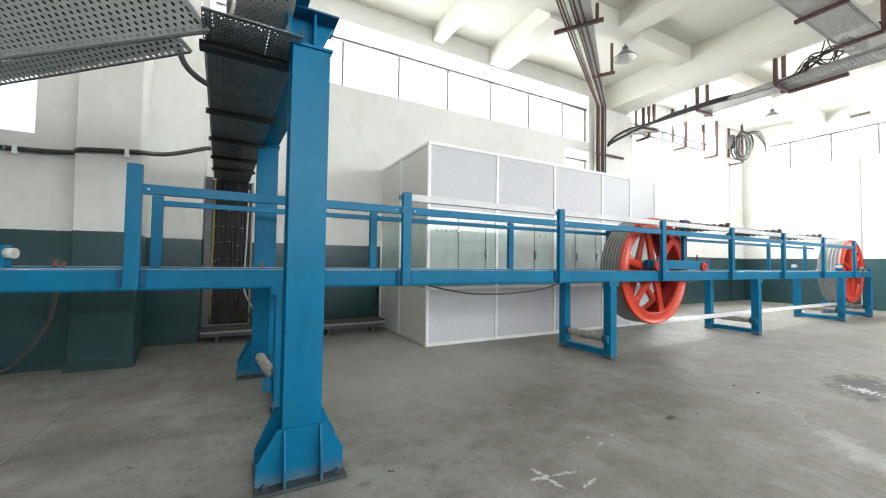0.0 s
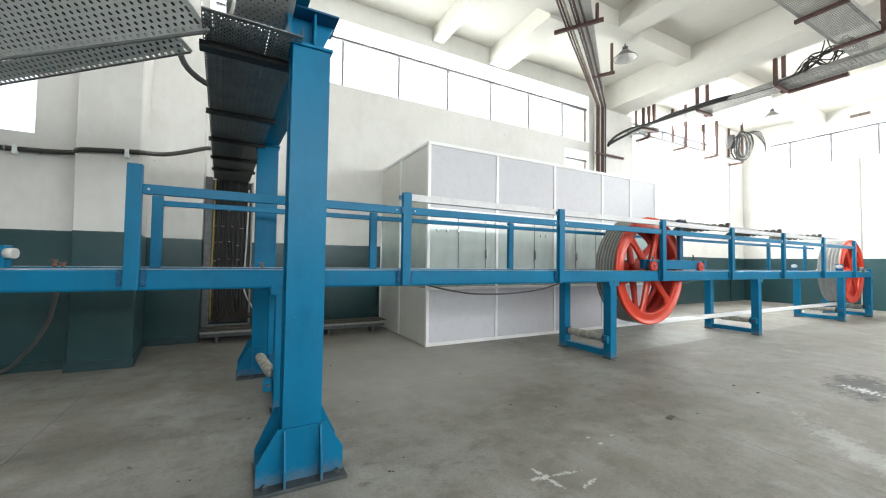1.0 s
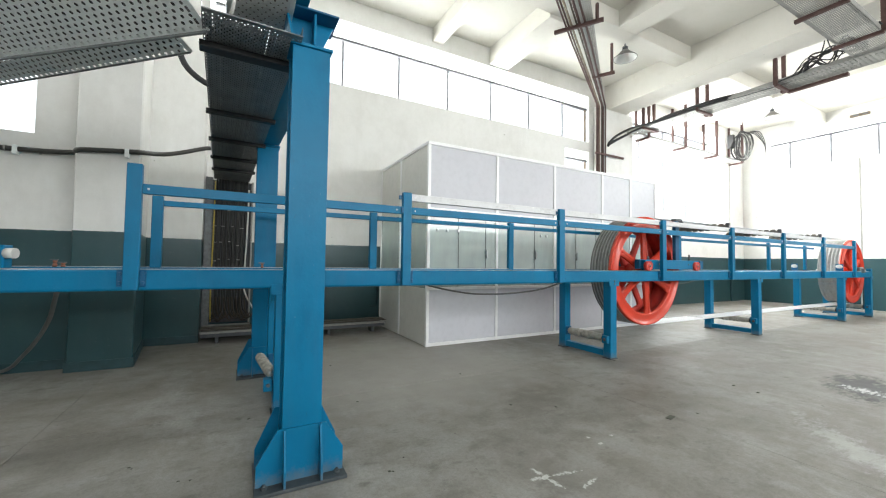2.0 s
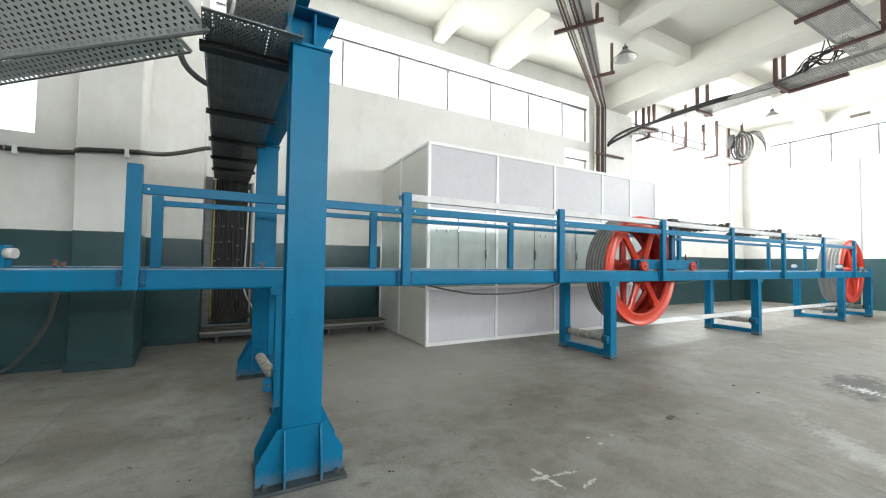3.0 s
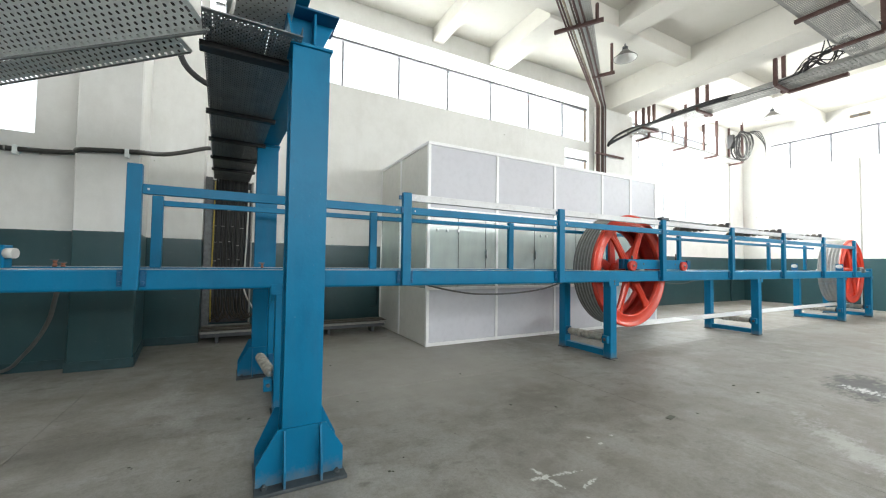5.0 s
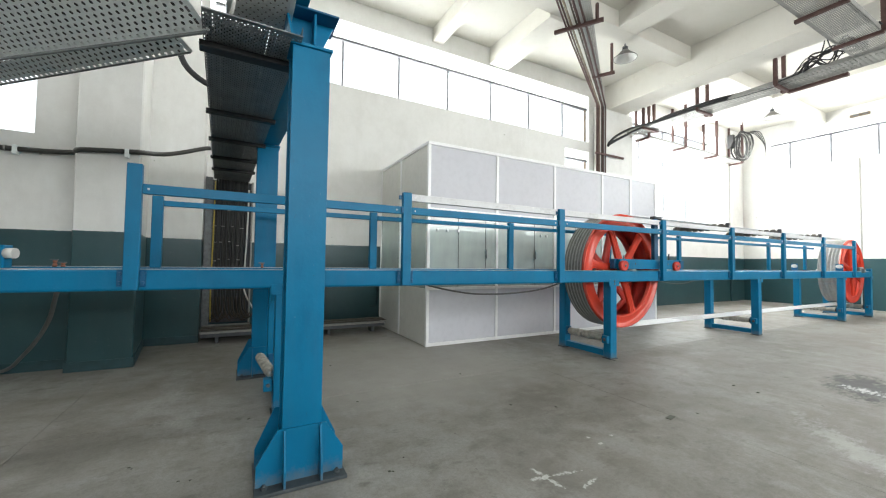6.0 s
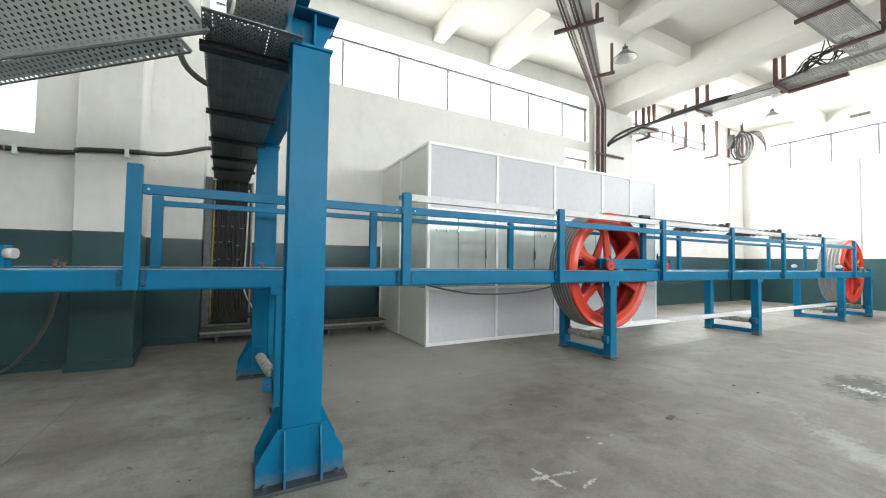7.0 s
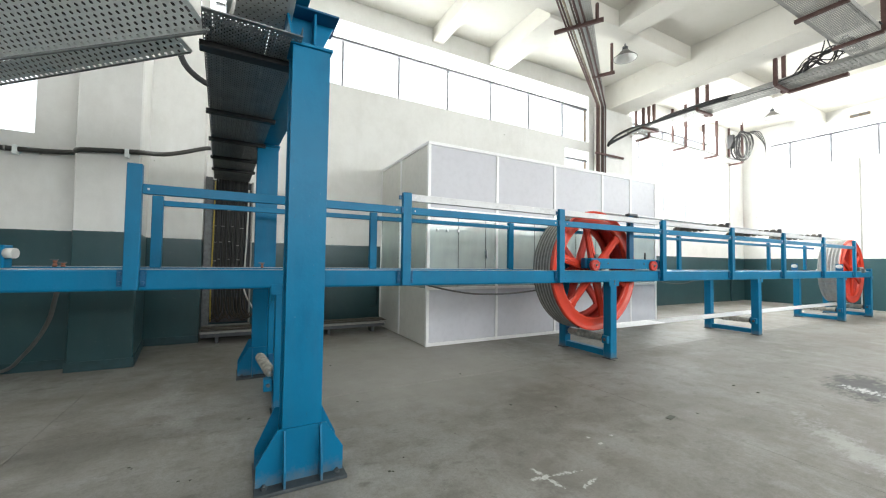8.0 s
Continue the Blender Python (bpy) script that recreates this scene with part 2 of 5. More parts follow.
def galvanised(name, c, rough=0.36):
    """Zinc sheet: spangle, cloudy tarnish, pale cement drips and fine scratches."""
    m = Mat(name, rough, 0.05)
    spangle = m.node("TexVoronoi", [("Vector", m.loc), ("Scale", 55.0)]).outputs["Color"]
    grey = m.node("RGBToBW", [("Color", spangle)]).outputs[0]
    cloud = m.noise(4.0, 6, 0.65)
    col = m.ramp(m.math("ADD", m.math("MULTIPLY", grey, 0.22), m.math("MULTIPLY", cloud, 0.9)), [(0.3, [v * 0.76 for v in c]), (0.55, c), (0.8, [v * 1.06 for v in c])])
    drip = m.noise(9.0, 5, 0.7, None, (0.5, 1.6, 1), 6.0)
    col = m.mix(m.ramp(drip, [(0.62, (0, 0, 0)), (0.70, (0.75, 0.75, 0.75))]), col, (0.80, 0.81, 0.79, 1))
    line = m.noise(30.0, 3, 0.6, None, (0.12, 2.2, 1), 12.0)
    col = m.mix(m.ramp(line, [(0.66, (0, 0, 0)), (0.70, (0.55, 0.55, 0.55))]), col, (0.75, 0.76, 0.75, 1))
    m.colour(col)
    m.rough(m.math("ADD", m.math("MULTIPLY", cloud, 0.25), rough - 0.1))
    m.bump(m.math("ADD", cloud, m.math("MULTIPLY", grey, 0.2)), 0.10, 0.004)
    return m.m


BLUE = painted("blue_gloss_paint", (0.002, 0.163, 0.322), 0.34, 0.16, (0.02, 0.09, 0.13), 0.10, 0.20)
BLUE_WORN = painted("blue_paint_worn_at_the_foot", (0.002, 0.163, 0.322), 0.36, 0.16, (0.02, 0.09, 0.13), 0.10, 0.20, 0.09)
BLUE_DEEP = painted("blue_paint_darker", (0.006, 0.098, 0.215), 0.36, 0.14, (0.10, 0.14, 0.18))
RED = painted("orange_red_paint", (0.66, 0.058, 0.030), 0.20, 0.10, None, 0.10, 0.5)
# dull red of the wheel caps, also the shaded tone inside the pulleys
RED_DULL_SHADED = painted("dull_red_cap_and_shaded_disc", (0.55, 0.055, 0.04), 0.45, 0.12, None, 0.2)
WALL = plaster("wall_plaster_with_dado", True)
CEIL = plaster("ceiling_distemper", False)
FLOOR = concrete()
JOINT = plain("joint_filler", (0.05, 0.045, 0.04), 0.9)
GALV = galvanised("galvanised_sheet", (0.84, 0.89, 0.885))
GALV_DARK = plain("dark_grey_steel", (0.085, 0.092, 0.102), 0.5, 0.2, 0.25, 12)
MESHY = plain("dusty_galvanised_tray", (0.30, 0.30, 0.285), 0.6, 0.2, 0.15, 10)
RUST = plain("red_oxide_primer", (0.085, 0.043, 0.038), 0.7, 0.1, 0.3, 12)
# cabin side panels: lighter, warmer tone than the front ones
SIDE_PANEL = plain("laminate_panel_side_tone", (0.72, 0.715, 0.68), 0.45, 0.0, 0.03, 1.4, 0.01)
ALU = plain("white_coated_aluminium", (0.90, 0.90, 0.90), 0.35, 0.1, 0.05, 5)
PANEL = plain("laminate_panel", (0.62, 0.62, 0.665), 0.4, 0.0, 0.02, 1.2, 0.01)
STEEL = plain("bright_worn_steel", (0.50, 0.51, 0.52), 0.32, 0.85, 0.2, 10)
BARE = galvanised("scuffed_silver_rail", (0.66, 0.66, 0.67), 0.42)
RUBBER = plain("grey_wire_rope_groove", (0.22, 0.22, 0.21), 0.55, 0.0, 0.3, 20)
LIGHT_GREY = plain("pale_grey_liner", (0.36, 0.36, 0.355), 0.6, 0.1, 0.15, 20)
WIRE_DULL = plain("greasy_wire", (0.46, 0.46, 0.45), 0.35, 0.3, 0.2, 25)
WIRE = plain("silver_wire", (0.86, 0.87, 0.88), 0.35, 0.1, 0.08, 20)
BLACK = plain("black_cable_sheath", (0.028, 0.028, 0.030), 0.5, 0.0, 0.3, 25)
GREY_CABLE = plain("grey_hose", (0.13, 0.13, 0.127), 0.55, 0.0, 0.15, 20)
YELLOW = plain("yellow_cable", (0.45, 0.33, 0.05), 0.5, 0.0, 0.15, 20)
WHITE_PL = plain("white_plastic", (0.66, 0.65, 0.62), 0.4, 0.0, 0.08, 20)
BEAD = plain("dirty_ceramic_roller", (0.42, 0.40, 0.35), 0.6, 0.0, 0.35, 18, 0.15)
BEAD_DARK = plain("oily_dark_roller", (0.13, 0.12, 0.105), 0.55, 0.0, 0.4, 18, 0.15)
ENAMEL = plain("grey_enamel_shade", (0.17, 0.165, 0.155), 0.4, 0.2, 0.1, 12)
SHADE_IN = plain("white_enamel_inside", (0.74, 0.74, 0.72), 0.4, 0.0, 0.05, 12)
FRAME = plain("grey_window_steel", (0.13, 0.13, 0.14), 0.5, 0.3, 0.15, 12)
COPPER = plain("copper_fitting", (0.30, 0.12, 0.07), 0.5, 0.2, 0.2, 25)
LEAF = plain("dark_scrap", (0.05, 0.055, 0.035), 0.6, 0.0, 0.3, 20)
GROUND = plain("outdoor_ground", (0.28, 0.28, 0.26), 0.9, 0.0, 0.2, 0.5)
SCUFF = plain("scuffed_blue_grey_plate", (0.060, 0.072, 0.080), 0.6, 0.1, 0.35, 9)
DULL = plain("dull_bolt_steel", (0.16, 0.17, 0.18), 0.55, 0.3, 0.3, 20)
SKIRT = plain("teal_skirting_paint", (0.020, 0.056, 0.065), 0.45, 0.0, 0.3, 7)
JAMB = plain("weathered_brown_jamb", (0.20, 0.155, 0.11), 0.7, 0.0, 0.35, 9)
TRAY = plain("dark_galvanised_sheet", (0.20, 0.215, 0.22), 0.34, 0.2, 0.35, 7)
TROUGH = plain("dirty_trough_cover", (0.085, 0.075, 0.062), 0.75, 0.0, 0.45, 7, 0.2)
TROUGH_EDGE = plain("scuffed_white_channel", (0.27, 0.27, 0.255), 0.6, 0.0, 0.35, 9)
DUSTY = plain("dusty_brown_cable", (0.065, 0.05, 0.036), 0.7, 0.0, 0.4, 25)
OLD_CABLE = plain("dusty_grey_black_cable", (0.036, 0.036, 0.032), 0.5, 0.0, 0.3, 20)
PANE = glass("window_pane", (0.96, 0.98, 0.98), 0.06)
GREEN_PANE = glass("greenish_cabin_glass", (0.84, 0.92, 0.905), 0.11, 0.42)


# ---- mesh helpers ----
def bx(bm, x0, x1, y0, y1, z0, z1, bev=0.0):
    m = Matrix.Translation(((x0 + x1) / 2, (y0 + y1) / 2, (z0 + z1) / 2)) @ Matrix.Diagonal((x1 - x0, y1 - y0, z1 - z0, 1))
    made = bmesh.ops.create_cube(bm, size=1, matrix=m)["verts"]
    if bev:
        edges = list({e for v in made for e in v.link_edges})
        bmesh.ops.bevel(bm, geom=edges, offset=bev, segments=1, affect="EDGES", profile=0.5)
    return bm


def bar(bm, a, b, w, h, up=(0, 0, 1)):
    """A straight rectangular bar from a to b, w across and h along up."""
    a, b, up = Vector(a), Vector(b), Vector(up)
    d = (b - a).normalized()
    s = d.cross(up).normalized()
    u = s.cross(d)
    q = [bm.verts.new(p + s * i * w / 2 + u * j * h / 2) for p in (a, b) for i, j in ((-1, -1), (1, -1), (1, 1), (-1, 1))]
    for f in ((0, 1, 2, 3), (7, 6, 5, 4), (0, 4, 5, 1), (1, 5, 6, 2), (2, 6, 7, 3), (3, 7, 4, 0)):
        bm.faces.new([q[i] for i in f])
    return bm


def tube(bm, pts, r, seg=10):
    """A round tube along points, capped."""
    pts = [Vector(p) for p in pts]
    rings, side = [], None
    for i, p in enumerate(pts):
        d = (pts[min(i + 1, len(pts) - 1)] - pts[max(i - 1, 0)]).normalized()
        if side is None:
            side = d.orthogonal().normalized()
        side = (side - d * side.dot(d)).normalized()
        o = d.cross(side)
        rings.append([bm.verts.new(p + (side * math.cos(k * math.tau / seg) + o * math.sin(k * math.tau / seg)) * r) for k in range(seg)])
    for a, b in zip(rings, rings[1:]):
        for k in range(seg):
            bm.faces.new((a[k], a[(k + 1) % seg], b[(k + 1) % seg], b[k])).smooth = True
    bm.faces.new(rings[0][::-1]), bm.faces.new(rings[-1])
    return bm


def smooth_path(pts, n=8):
    """Catmull-Rom points through pts."""
    p = [Vector(q) for q in pts]
    p = [2 * p[0] - p[1]] + p + [2 * p[-1] - p[-2]]
    out = []
    for i in range(1, len(p) - 2):
        for k in range(n):
            t = k / n
            a, b, c, d = p[i - 1:i + 3]
            out.append(0.5 * (2 * b + (c - a) * t + (2 * a - 5 * b + 4 * c - d) * t * t + (3 * b - a - 3 * c + d) * t ** 3))
    return out + [p[-2]]


def lathe(bm, profile, seg=48, axis="Y", closed=True):
    """Turn a profile of (along, radius) pairs round the axis through the origin."""
    rings = []
    for h, r in profile:
        ring = []
        for k in range(seg):
            a = k * math.tau / seg
            c, s = r * math.cos(a), r * math.sin(a)
            ring.append(bm.verts.new({"Y": (c, h, s), "Z": (c, s, h), "X": (h, c, s)}[axis]))
        rings.append(ring)
    pairs = list(zip(rings, rings[1:])) + ([(rings[-1], rings[0])] if closed else [])
    for a, b in pairs:
        for k in range(seg):
            f = bm.faces.new((a[k], a[(k + 1) % seg], b[(k + 1) % seg], b[k]))
            f.smooth = seg > 6
    return bm


def mesh_of(name, bm, material):
    bmesh.ops.recalc_face_normals(bm, faces=bm.faces)
    me = bpy.data.meshes.new(name)
    bm.to_mesh(me)
    bm.free()
    me.materials.append(material)
    return me


def part(name, bm, material, parent, label=""):
    ob = new(name, mesh_of(name, bm, material))
    ob.parent = parent
    return tagged(ob, label)


def part_at(name, me, parent, x, y, z):
    ob = new(name, me)
    ob.parent, ob.location = parent, (x, y, z)
    return ob


def solid(name, bm, material, label, category, kind="", group=""):
    return tagged(new(name, mesh_of(name, bm, material)), label, category, group, kind)


def thing(name, x, y, z, label, category, group="", kind=""):
    e = new(name)
    e.empty_display_size = 0.1
    e.location = (x, y, z)
    return tagged(e, label, category, group, kind)


B = bmesh.new


def perforated(name, length, width, pl, pw, sl, sw, material, parent=None, stagger=True, thick=0.002, flange=0.0):
    """A sheet with rows of slots through it: length along X, width along Y, centred, in the plane z = 0."""
    verts, faces = [], []
    rows, cols = int(width / pw), int(length / pl)
    for r in range(rows):
        cy = (r + 0.5) * pw - rows * pw / 2
        shift = pl / 4 if r % 2 and stagger else -pl / 4 if stagger else 0
        for c in range(cols):
            cx = (c + 0.5) * pl - cols * pl / 2 + shift
            k = len(verts)
            a, b, i, j = pl / 2, pw / 2, sl / 2, sw / 2
            for u, v in ((-a, -b), (0, -b), (a, -b), (a, 0), (a, b), (0, b), (-a, b), (-a, 0)):
                verts.append((cx + u, cy + v, 0))
            for u, v in ((-i * 0.6, -j), (0, -j), (i * 0.6, -j), (i, 0), (i * 0.6, j), (0, j), (-i * 0.6, j), (-i, 0)):
                verts.append((cx + u, cy + v, 0))
            for q in range(8):
                n = (q + 1) % 8
                faces.append((k + q, k + n, k + 8 + n, k + 8 + q))
    k = len(verts)
    hw, hl = rows * pw / 2, cols * pl / 2
    for s in (-1, 1):
        if flange:
            verts += [(-hl, s * hw, 0), (hl, s * hw, 0), (hl, s * hw, flange), (-hl, s * hw, flange)]
            faces.append((k, k + 1, k + 2, k + 3))
            k += 4
    me = bpy.data.meshes.new(name)
    me.from_pydata(verts, [], faces)
    me.materials.append(material)
    ob = new(name, me)
    if parent:
        ob.parent = parent
    mod = ob.modifiers.new("sheet", "SOLIDIFY")
    mod.thickness = thick
    return ob


# ---- the hall ----
NY, NO = 6.62, 7.2          # inner face of the north wall, plane of its windows
EX = 15.40                  # inner face of the east wall
SLAB = 5.80                 # underside of the roof slab


def wall_north():
    bm = B()
    bx(bm, -0.475, EX + 0.5, NY, NY + 0.7, -0.3, 1.2)
    bx(bm, -0.475, 9.30, NY, NY + 0.7, 1.2, 2.25)
    bx(bm, -0.475, 6.87, NY, NY + 0.7, 2.25, 3.98)
    bx(bm, 7.69, 8.42, NY, NY + 0.05, 2.25, 5.40)
    bx(bm, 8.42, 9.30, NY, NY + 0.7, 2.25, 5.40)
    bx(bm, -0.475, 8.42, NY + 0.051, NY + 0.7, 3.98, 4.233)
    bx(bm, -0.475, 7.69, NY, NY + 0.051, 3.98, 4.233)
    bx(bm, 9.30, 14.2, NY, NY + 0.7, 1.2, 2.3)
    bx(bm, 14.2, EX + 0.5, NY, NY + 0.7, 1.2, 5.40)
    bx(bm, -0.475, EX + 0.5, NY, NY + 0.7, 5.40, SLAB + 0.2)
    solid("wall_north", bm, WALL, "white plaster wall with dark teal dado and high windows", "wall", "structure")
    # pilaster beside the cable riser and the set-forward wall with its pier
    bm = B()
    bx(bm, -1.13, -0.475, 6.2, 7.3, -0.3, SLAB + 0.2)
    solid("wall_pilaster", bm, WALL, "white plaster pilaster with teal dado", "wall", "structure")
    bm = B()
    bx(bm, -1.50, -0.97, 5.1, 7.3, -0.3, SLAB + 0.2, 0.012)
    for v in bm.verts:                  # its inner side runs slightly askew
        if v.co.x > -1.2 and v.co.y > 6.0:
            v.co.x -= 0.24
    solid("wall_pier", bm, WALL, "square white pier with teal painted foot", "wall", "structure")
    bm = B()
    bx(bm, -8.0, -1.50, 5.3, 5.8, -0.3, 2.40)
    bx(bm, -8.0, -4.0, 5.3, 5.8, 2.40, 3.9)
    bx(bm, -1.87, -1.50, 5.3, 5.8, 2.40, 3.9)
    bx(bm, -8.0, -1.50, 5.3, 5.8, 3.9, SLAB + 0.2)
    solid("wall_west_bay", bm, WALL, "white plaster wall with teal dado and a bright window", "wall", "structure")
    bm = B()
    bx(bm, 14.45, 15.0, 6.57, NY - 0.003, -0.3, 5.4, 0.01)
    solid("wall_corner_column", bm, WALL, "white wall column near the hall corner with teal foot", "column", "structure")
    bm = B()
    bx(bm, 7.86, 9.26, 6.5, NY - 0.003, -0.3, 5.16, 0.01)
    solid("wall_column", bm, WALL, "broad white wall column under the main roof beam", "column", "structure")


def other_walls():
    bm = B()
    bx(bm, EX, EX + 0.5, -7.0, NY, -0.3, 4.29)
    bx(bm, EX, EX + 0.5, -7.0, -5.0, 4.29, 5.25)
    bx(bm, EX, EX + 0.5, 5.95, NY, 4.29, 5.25)
    bx(bm, EX, EX + 0.5, -7.0, NY, 5.25, SLAB + 0.2)
    solid("wall_east", bm, WALL, "white plaster end wall with teal dado and window band", "wall", "structure")
    bm = B()
    bx(bm, -8.5, EX + 0.5, -6.5, -6.0, -0.3, 2.4)
    bx(bm, -8.5, -2.2, -6.5, -6.0, 2.4, 4.8)
    bx(bm, 14.2, EX + 0.5, -6.5, -6.0, 2.4, 4.8)
    bx(bm, -8.5, EX + 0.5, -6.5, -6.0, 4.8, SLAB + 0.2)
    solid("wall_south", bm, WALL, "plain white plaster wall with teal dado", "wall", "structure")
    bm = B()
    bx(bm, -8.5, -8.0, -6.0, 5.8, -0.3, SLAB + 0.2)
    solid("wall_west", bm, WALL, "plain white plaster wall with teal dado", "wall", "structure")


def ceiling():
    bm = B()
    bx(bm, -8.5, EX + 0.5, -6.5, 7.32, SLAB, SLAB + 0.2)
    bx(bm, 3.24, 3.47, 4.80, NY - 0.002, 5.52, SLAB - 0.001, 0.008)
    bx(bm, 4.62, 5.11, 4.80, NY - 0.002, 5.43, SLAB - 0.001, 0.008)
    bx(bm, 0.6, 0.85, 4.80, NY - 0.002, 5.52, SLAB - 0.001, 0.008)
    bx(bm, -8.0, 8.285, 4.467, 4.80, 5.49, SLAB - 0.001, 0.008)
    bx(bm, 5.97, 6.46, -6.0, 4.467, 5.485, SLAB - 0.001, 0.008)
    bx(bm, 3.1, 3.5, -6.0, 4.467, 5.485, SLAB - 0.001, 0.008)
    bx(bm, 0.2, 0.6, -6.0, 4.467, 5.485, SLAB - 0.001, 0.008)
    bx(bm, 8.285, 8.99, -6.0, NY - 0.002, 5.16, SLAB - 0.001, 0.012)
    bx(bm, 8.99, EX, 4.467, 4.80, 5.49, SLAB - 0.001, 0.008)
    bx(bm, 12.0, 12.4, -6.0, 6.6, 5.485, SLAB - 0.001, 0.008)
    solid("ceiling", bm, CEIL, "white concrete roof slab with a grid of beams", "ceiling", "structure")


def floor():
    base = solid("floor", bx(B(), -8.5, EX + 0.5, -6.5, 7.3, -0.3, -0.025), JOINT, "worn grey concrete floor with saw-cut joints", "floor", "structure")
    xs, ys = (-8.4, -4.9, -1.12, 2.95, 6.43, 10.0, EX + 0.4), (-6.4, -3.6, -0.2, 3.30, 7.25)
    for i in range(len(xs) - 1):
        for j in range(len(ys) - 1):
            a, b = (0.0018 if x == -1.12 else 0.0024 for x in xs[i:i + 2])
            c, d = (0.0034 if y == 3.30 else 0.003 for y in ys[j:j + 2])
            part("slab", bx(B(), xs[i] + a, xs[i + 1] - b, ys[j] + c, ys[j + 1] - d, -0.2, 0.0), FLOOR, base)
    solid("ground", bx(B(), -400, 400, -400, 400, -0.8, -0.35), GROUND, "pale open ground outside the hall", "ground", "structure")


def window_band(name, x0, x1, z0, z1, y, step, first, label):
    e = thing(name, (x0 + x1) / 2, y, z0, label, "window", "", "structure")
    o = Vector(e.location)

    def loc(bm):
        bmesh.ops.translate(bm, verts=bm.verts, vec=-o)
        return bm
    part("frame_head", loc(bx(B(), x0, x1, y - 0.03, y + 0.03, z1 - 0.04, z1 - 0.001, 0.004)), FRAME, e)
    part("frame_sill", loc(bx(B(), x0, x1, y - 0.03, y + 0.03, z0 + 0.001, z0 + 0.04, 0.004)), FRAME, e)
    x = first
    cuts = [x0 + 0.001]
    while x < x1 - 0.1:
        if x > x0 + 0.1:
            part("mullion", loc(bx(B(), x - 0.018, x + 0.018, y - 0.028, y + 0.028, z0 + 0.04, z1 - 0.04, 0.004)), FRAME, e)
            cuts.append(x)
        x += step
    cuts.append(x1 - 0.001)
    for a, b in zip(cuts, cuts[1:]):
        p = part("pane", loc(bx(B(), a + 0.02, b - 0.02, y - 0.003, y + 0.003, z0 + 0.04, z1 - 0.04)), PANE, e)
        p.visible_shadow = False
    return e


def windows():
    window_band("window_1", -0.47, 8.41, 4.233, 5.40, NO, 1.145, 1.62 - 2 * 1.145, "long high window band with grey steel mullions, overexposed daylight")
    window_band("window_2", 6.88, 8.41, 2.25, 3.98, NO, 2.0, 20, "small bright window under the window band")
    for z0, z1 in ((2.30, 3.93), (4.28, 5.35)):
        solid("trim", bx(B(), 8.13, 8.20, NO - 0.05, NO - 0.031, z0, z1, 0.004), JAMB, "weathered brown window jamb", "trim", "structure")
    window_band("window_3", 9.30, 14.2, 2.3, 5.40, NO, 1.2, 10.5, "tall bright window beside the hall corner")
    window_band("window_4", -4.0, -1.87, 2.40, 3.9, 5.6, 1.05, -2.95, "bright white window in the side bay")
    e = thing("window_5", EX + 0.35, 0.5, 4.29, "high window band in the end wall, overexposed", "window", "", "structure")
    part("frame_head", bx(B(), -0.03, 0.03, -5.5, 5.45, 0.91, 0.958, 0.004), FRAME, e)
    part("frame_sill", bx(B(), -0.03, 0.03, -5.5, 5.45, 0.002, 0.04, 0.004), FRAME, e)
    for k in range(11):
        y = 4.94 - k * 0.975
        part("mullion", bx(B(), -0.028, 0.028, y - 0.020, y + 0.020, 0.04, 0.92, 0.004), FRAME, e)
        p = part("pane", bx(B(), -0.003, 0.003, y - 0.955, y - 0.02, 0.04, 0.92), PANE, e)
        p.visible_shadow = False
    e = thing("window_6", 6.0, -6.25, 2.4, "wide bright windows behind the working area", "window", "", "structure")
    for k in range(14):
        x = -8.2 + k * 16.4 / 13
        part("mullion", bx(B(), x - 0.02, x + 0.02, -0.03, 0.03, 0.001, 2.399, 0.004), FRAME, e)
        if k < 13:
            p = part("pane", bx(B(), x + 0.02, x + 16.4 / 13 - 0.02, -0.003, 0.003, 0.001, 2.399), PANE, e)
            p.visible_shadow = False


# ---- the accumulator machine ----
YF, YB = 3.10, 3.95         # outer faces of the front and rear long beams
BT, BB = 1.073, 0.937       # top and underside of the long beams
POSTS = (-0.61, 1.28, 3.13, 5.00, 6.78, 8.55, 10.31, 12.0)
LEGS = (0.30, 4.045, 7.735, 11.50, 13.18)


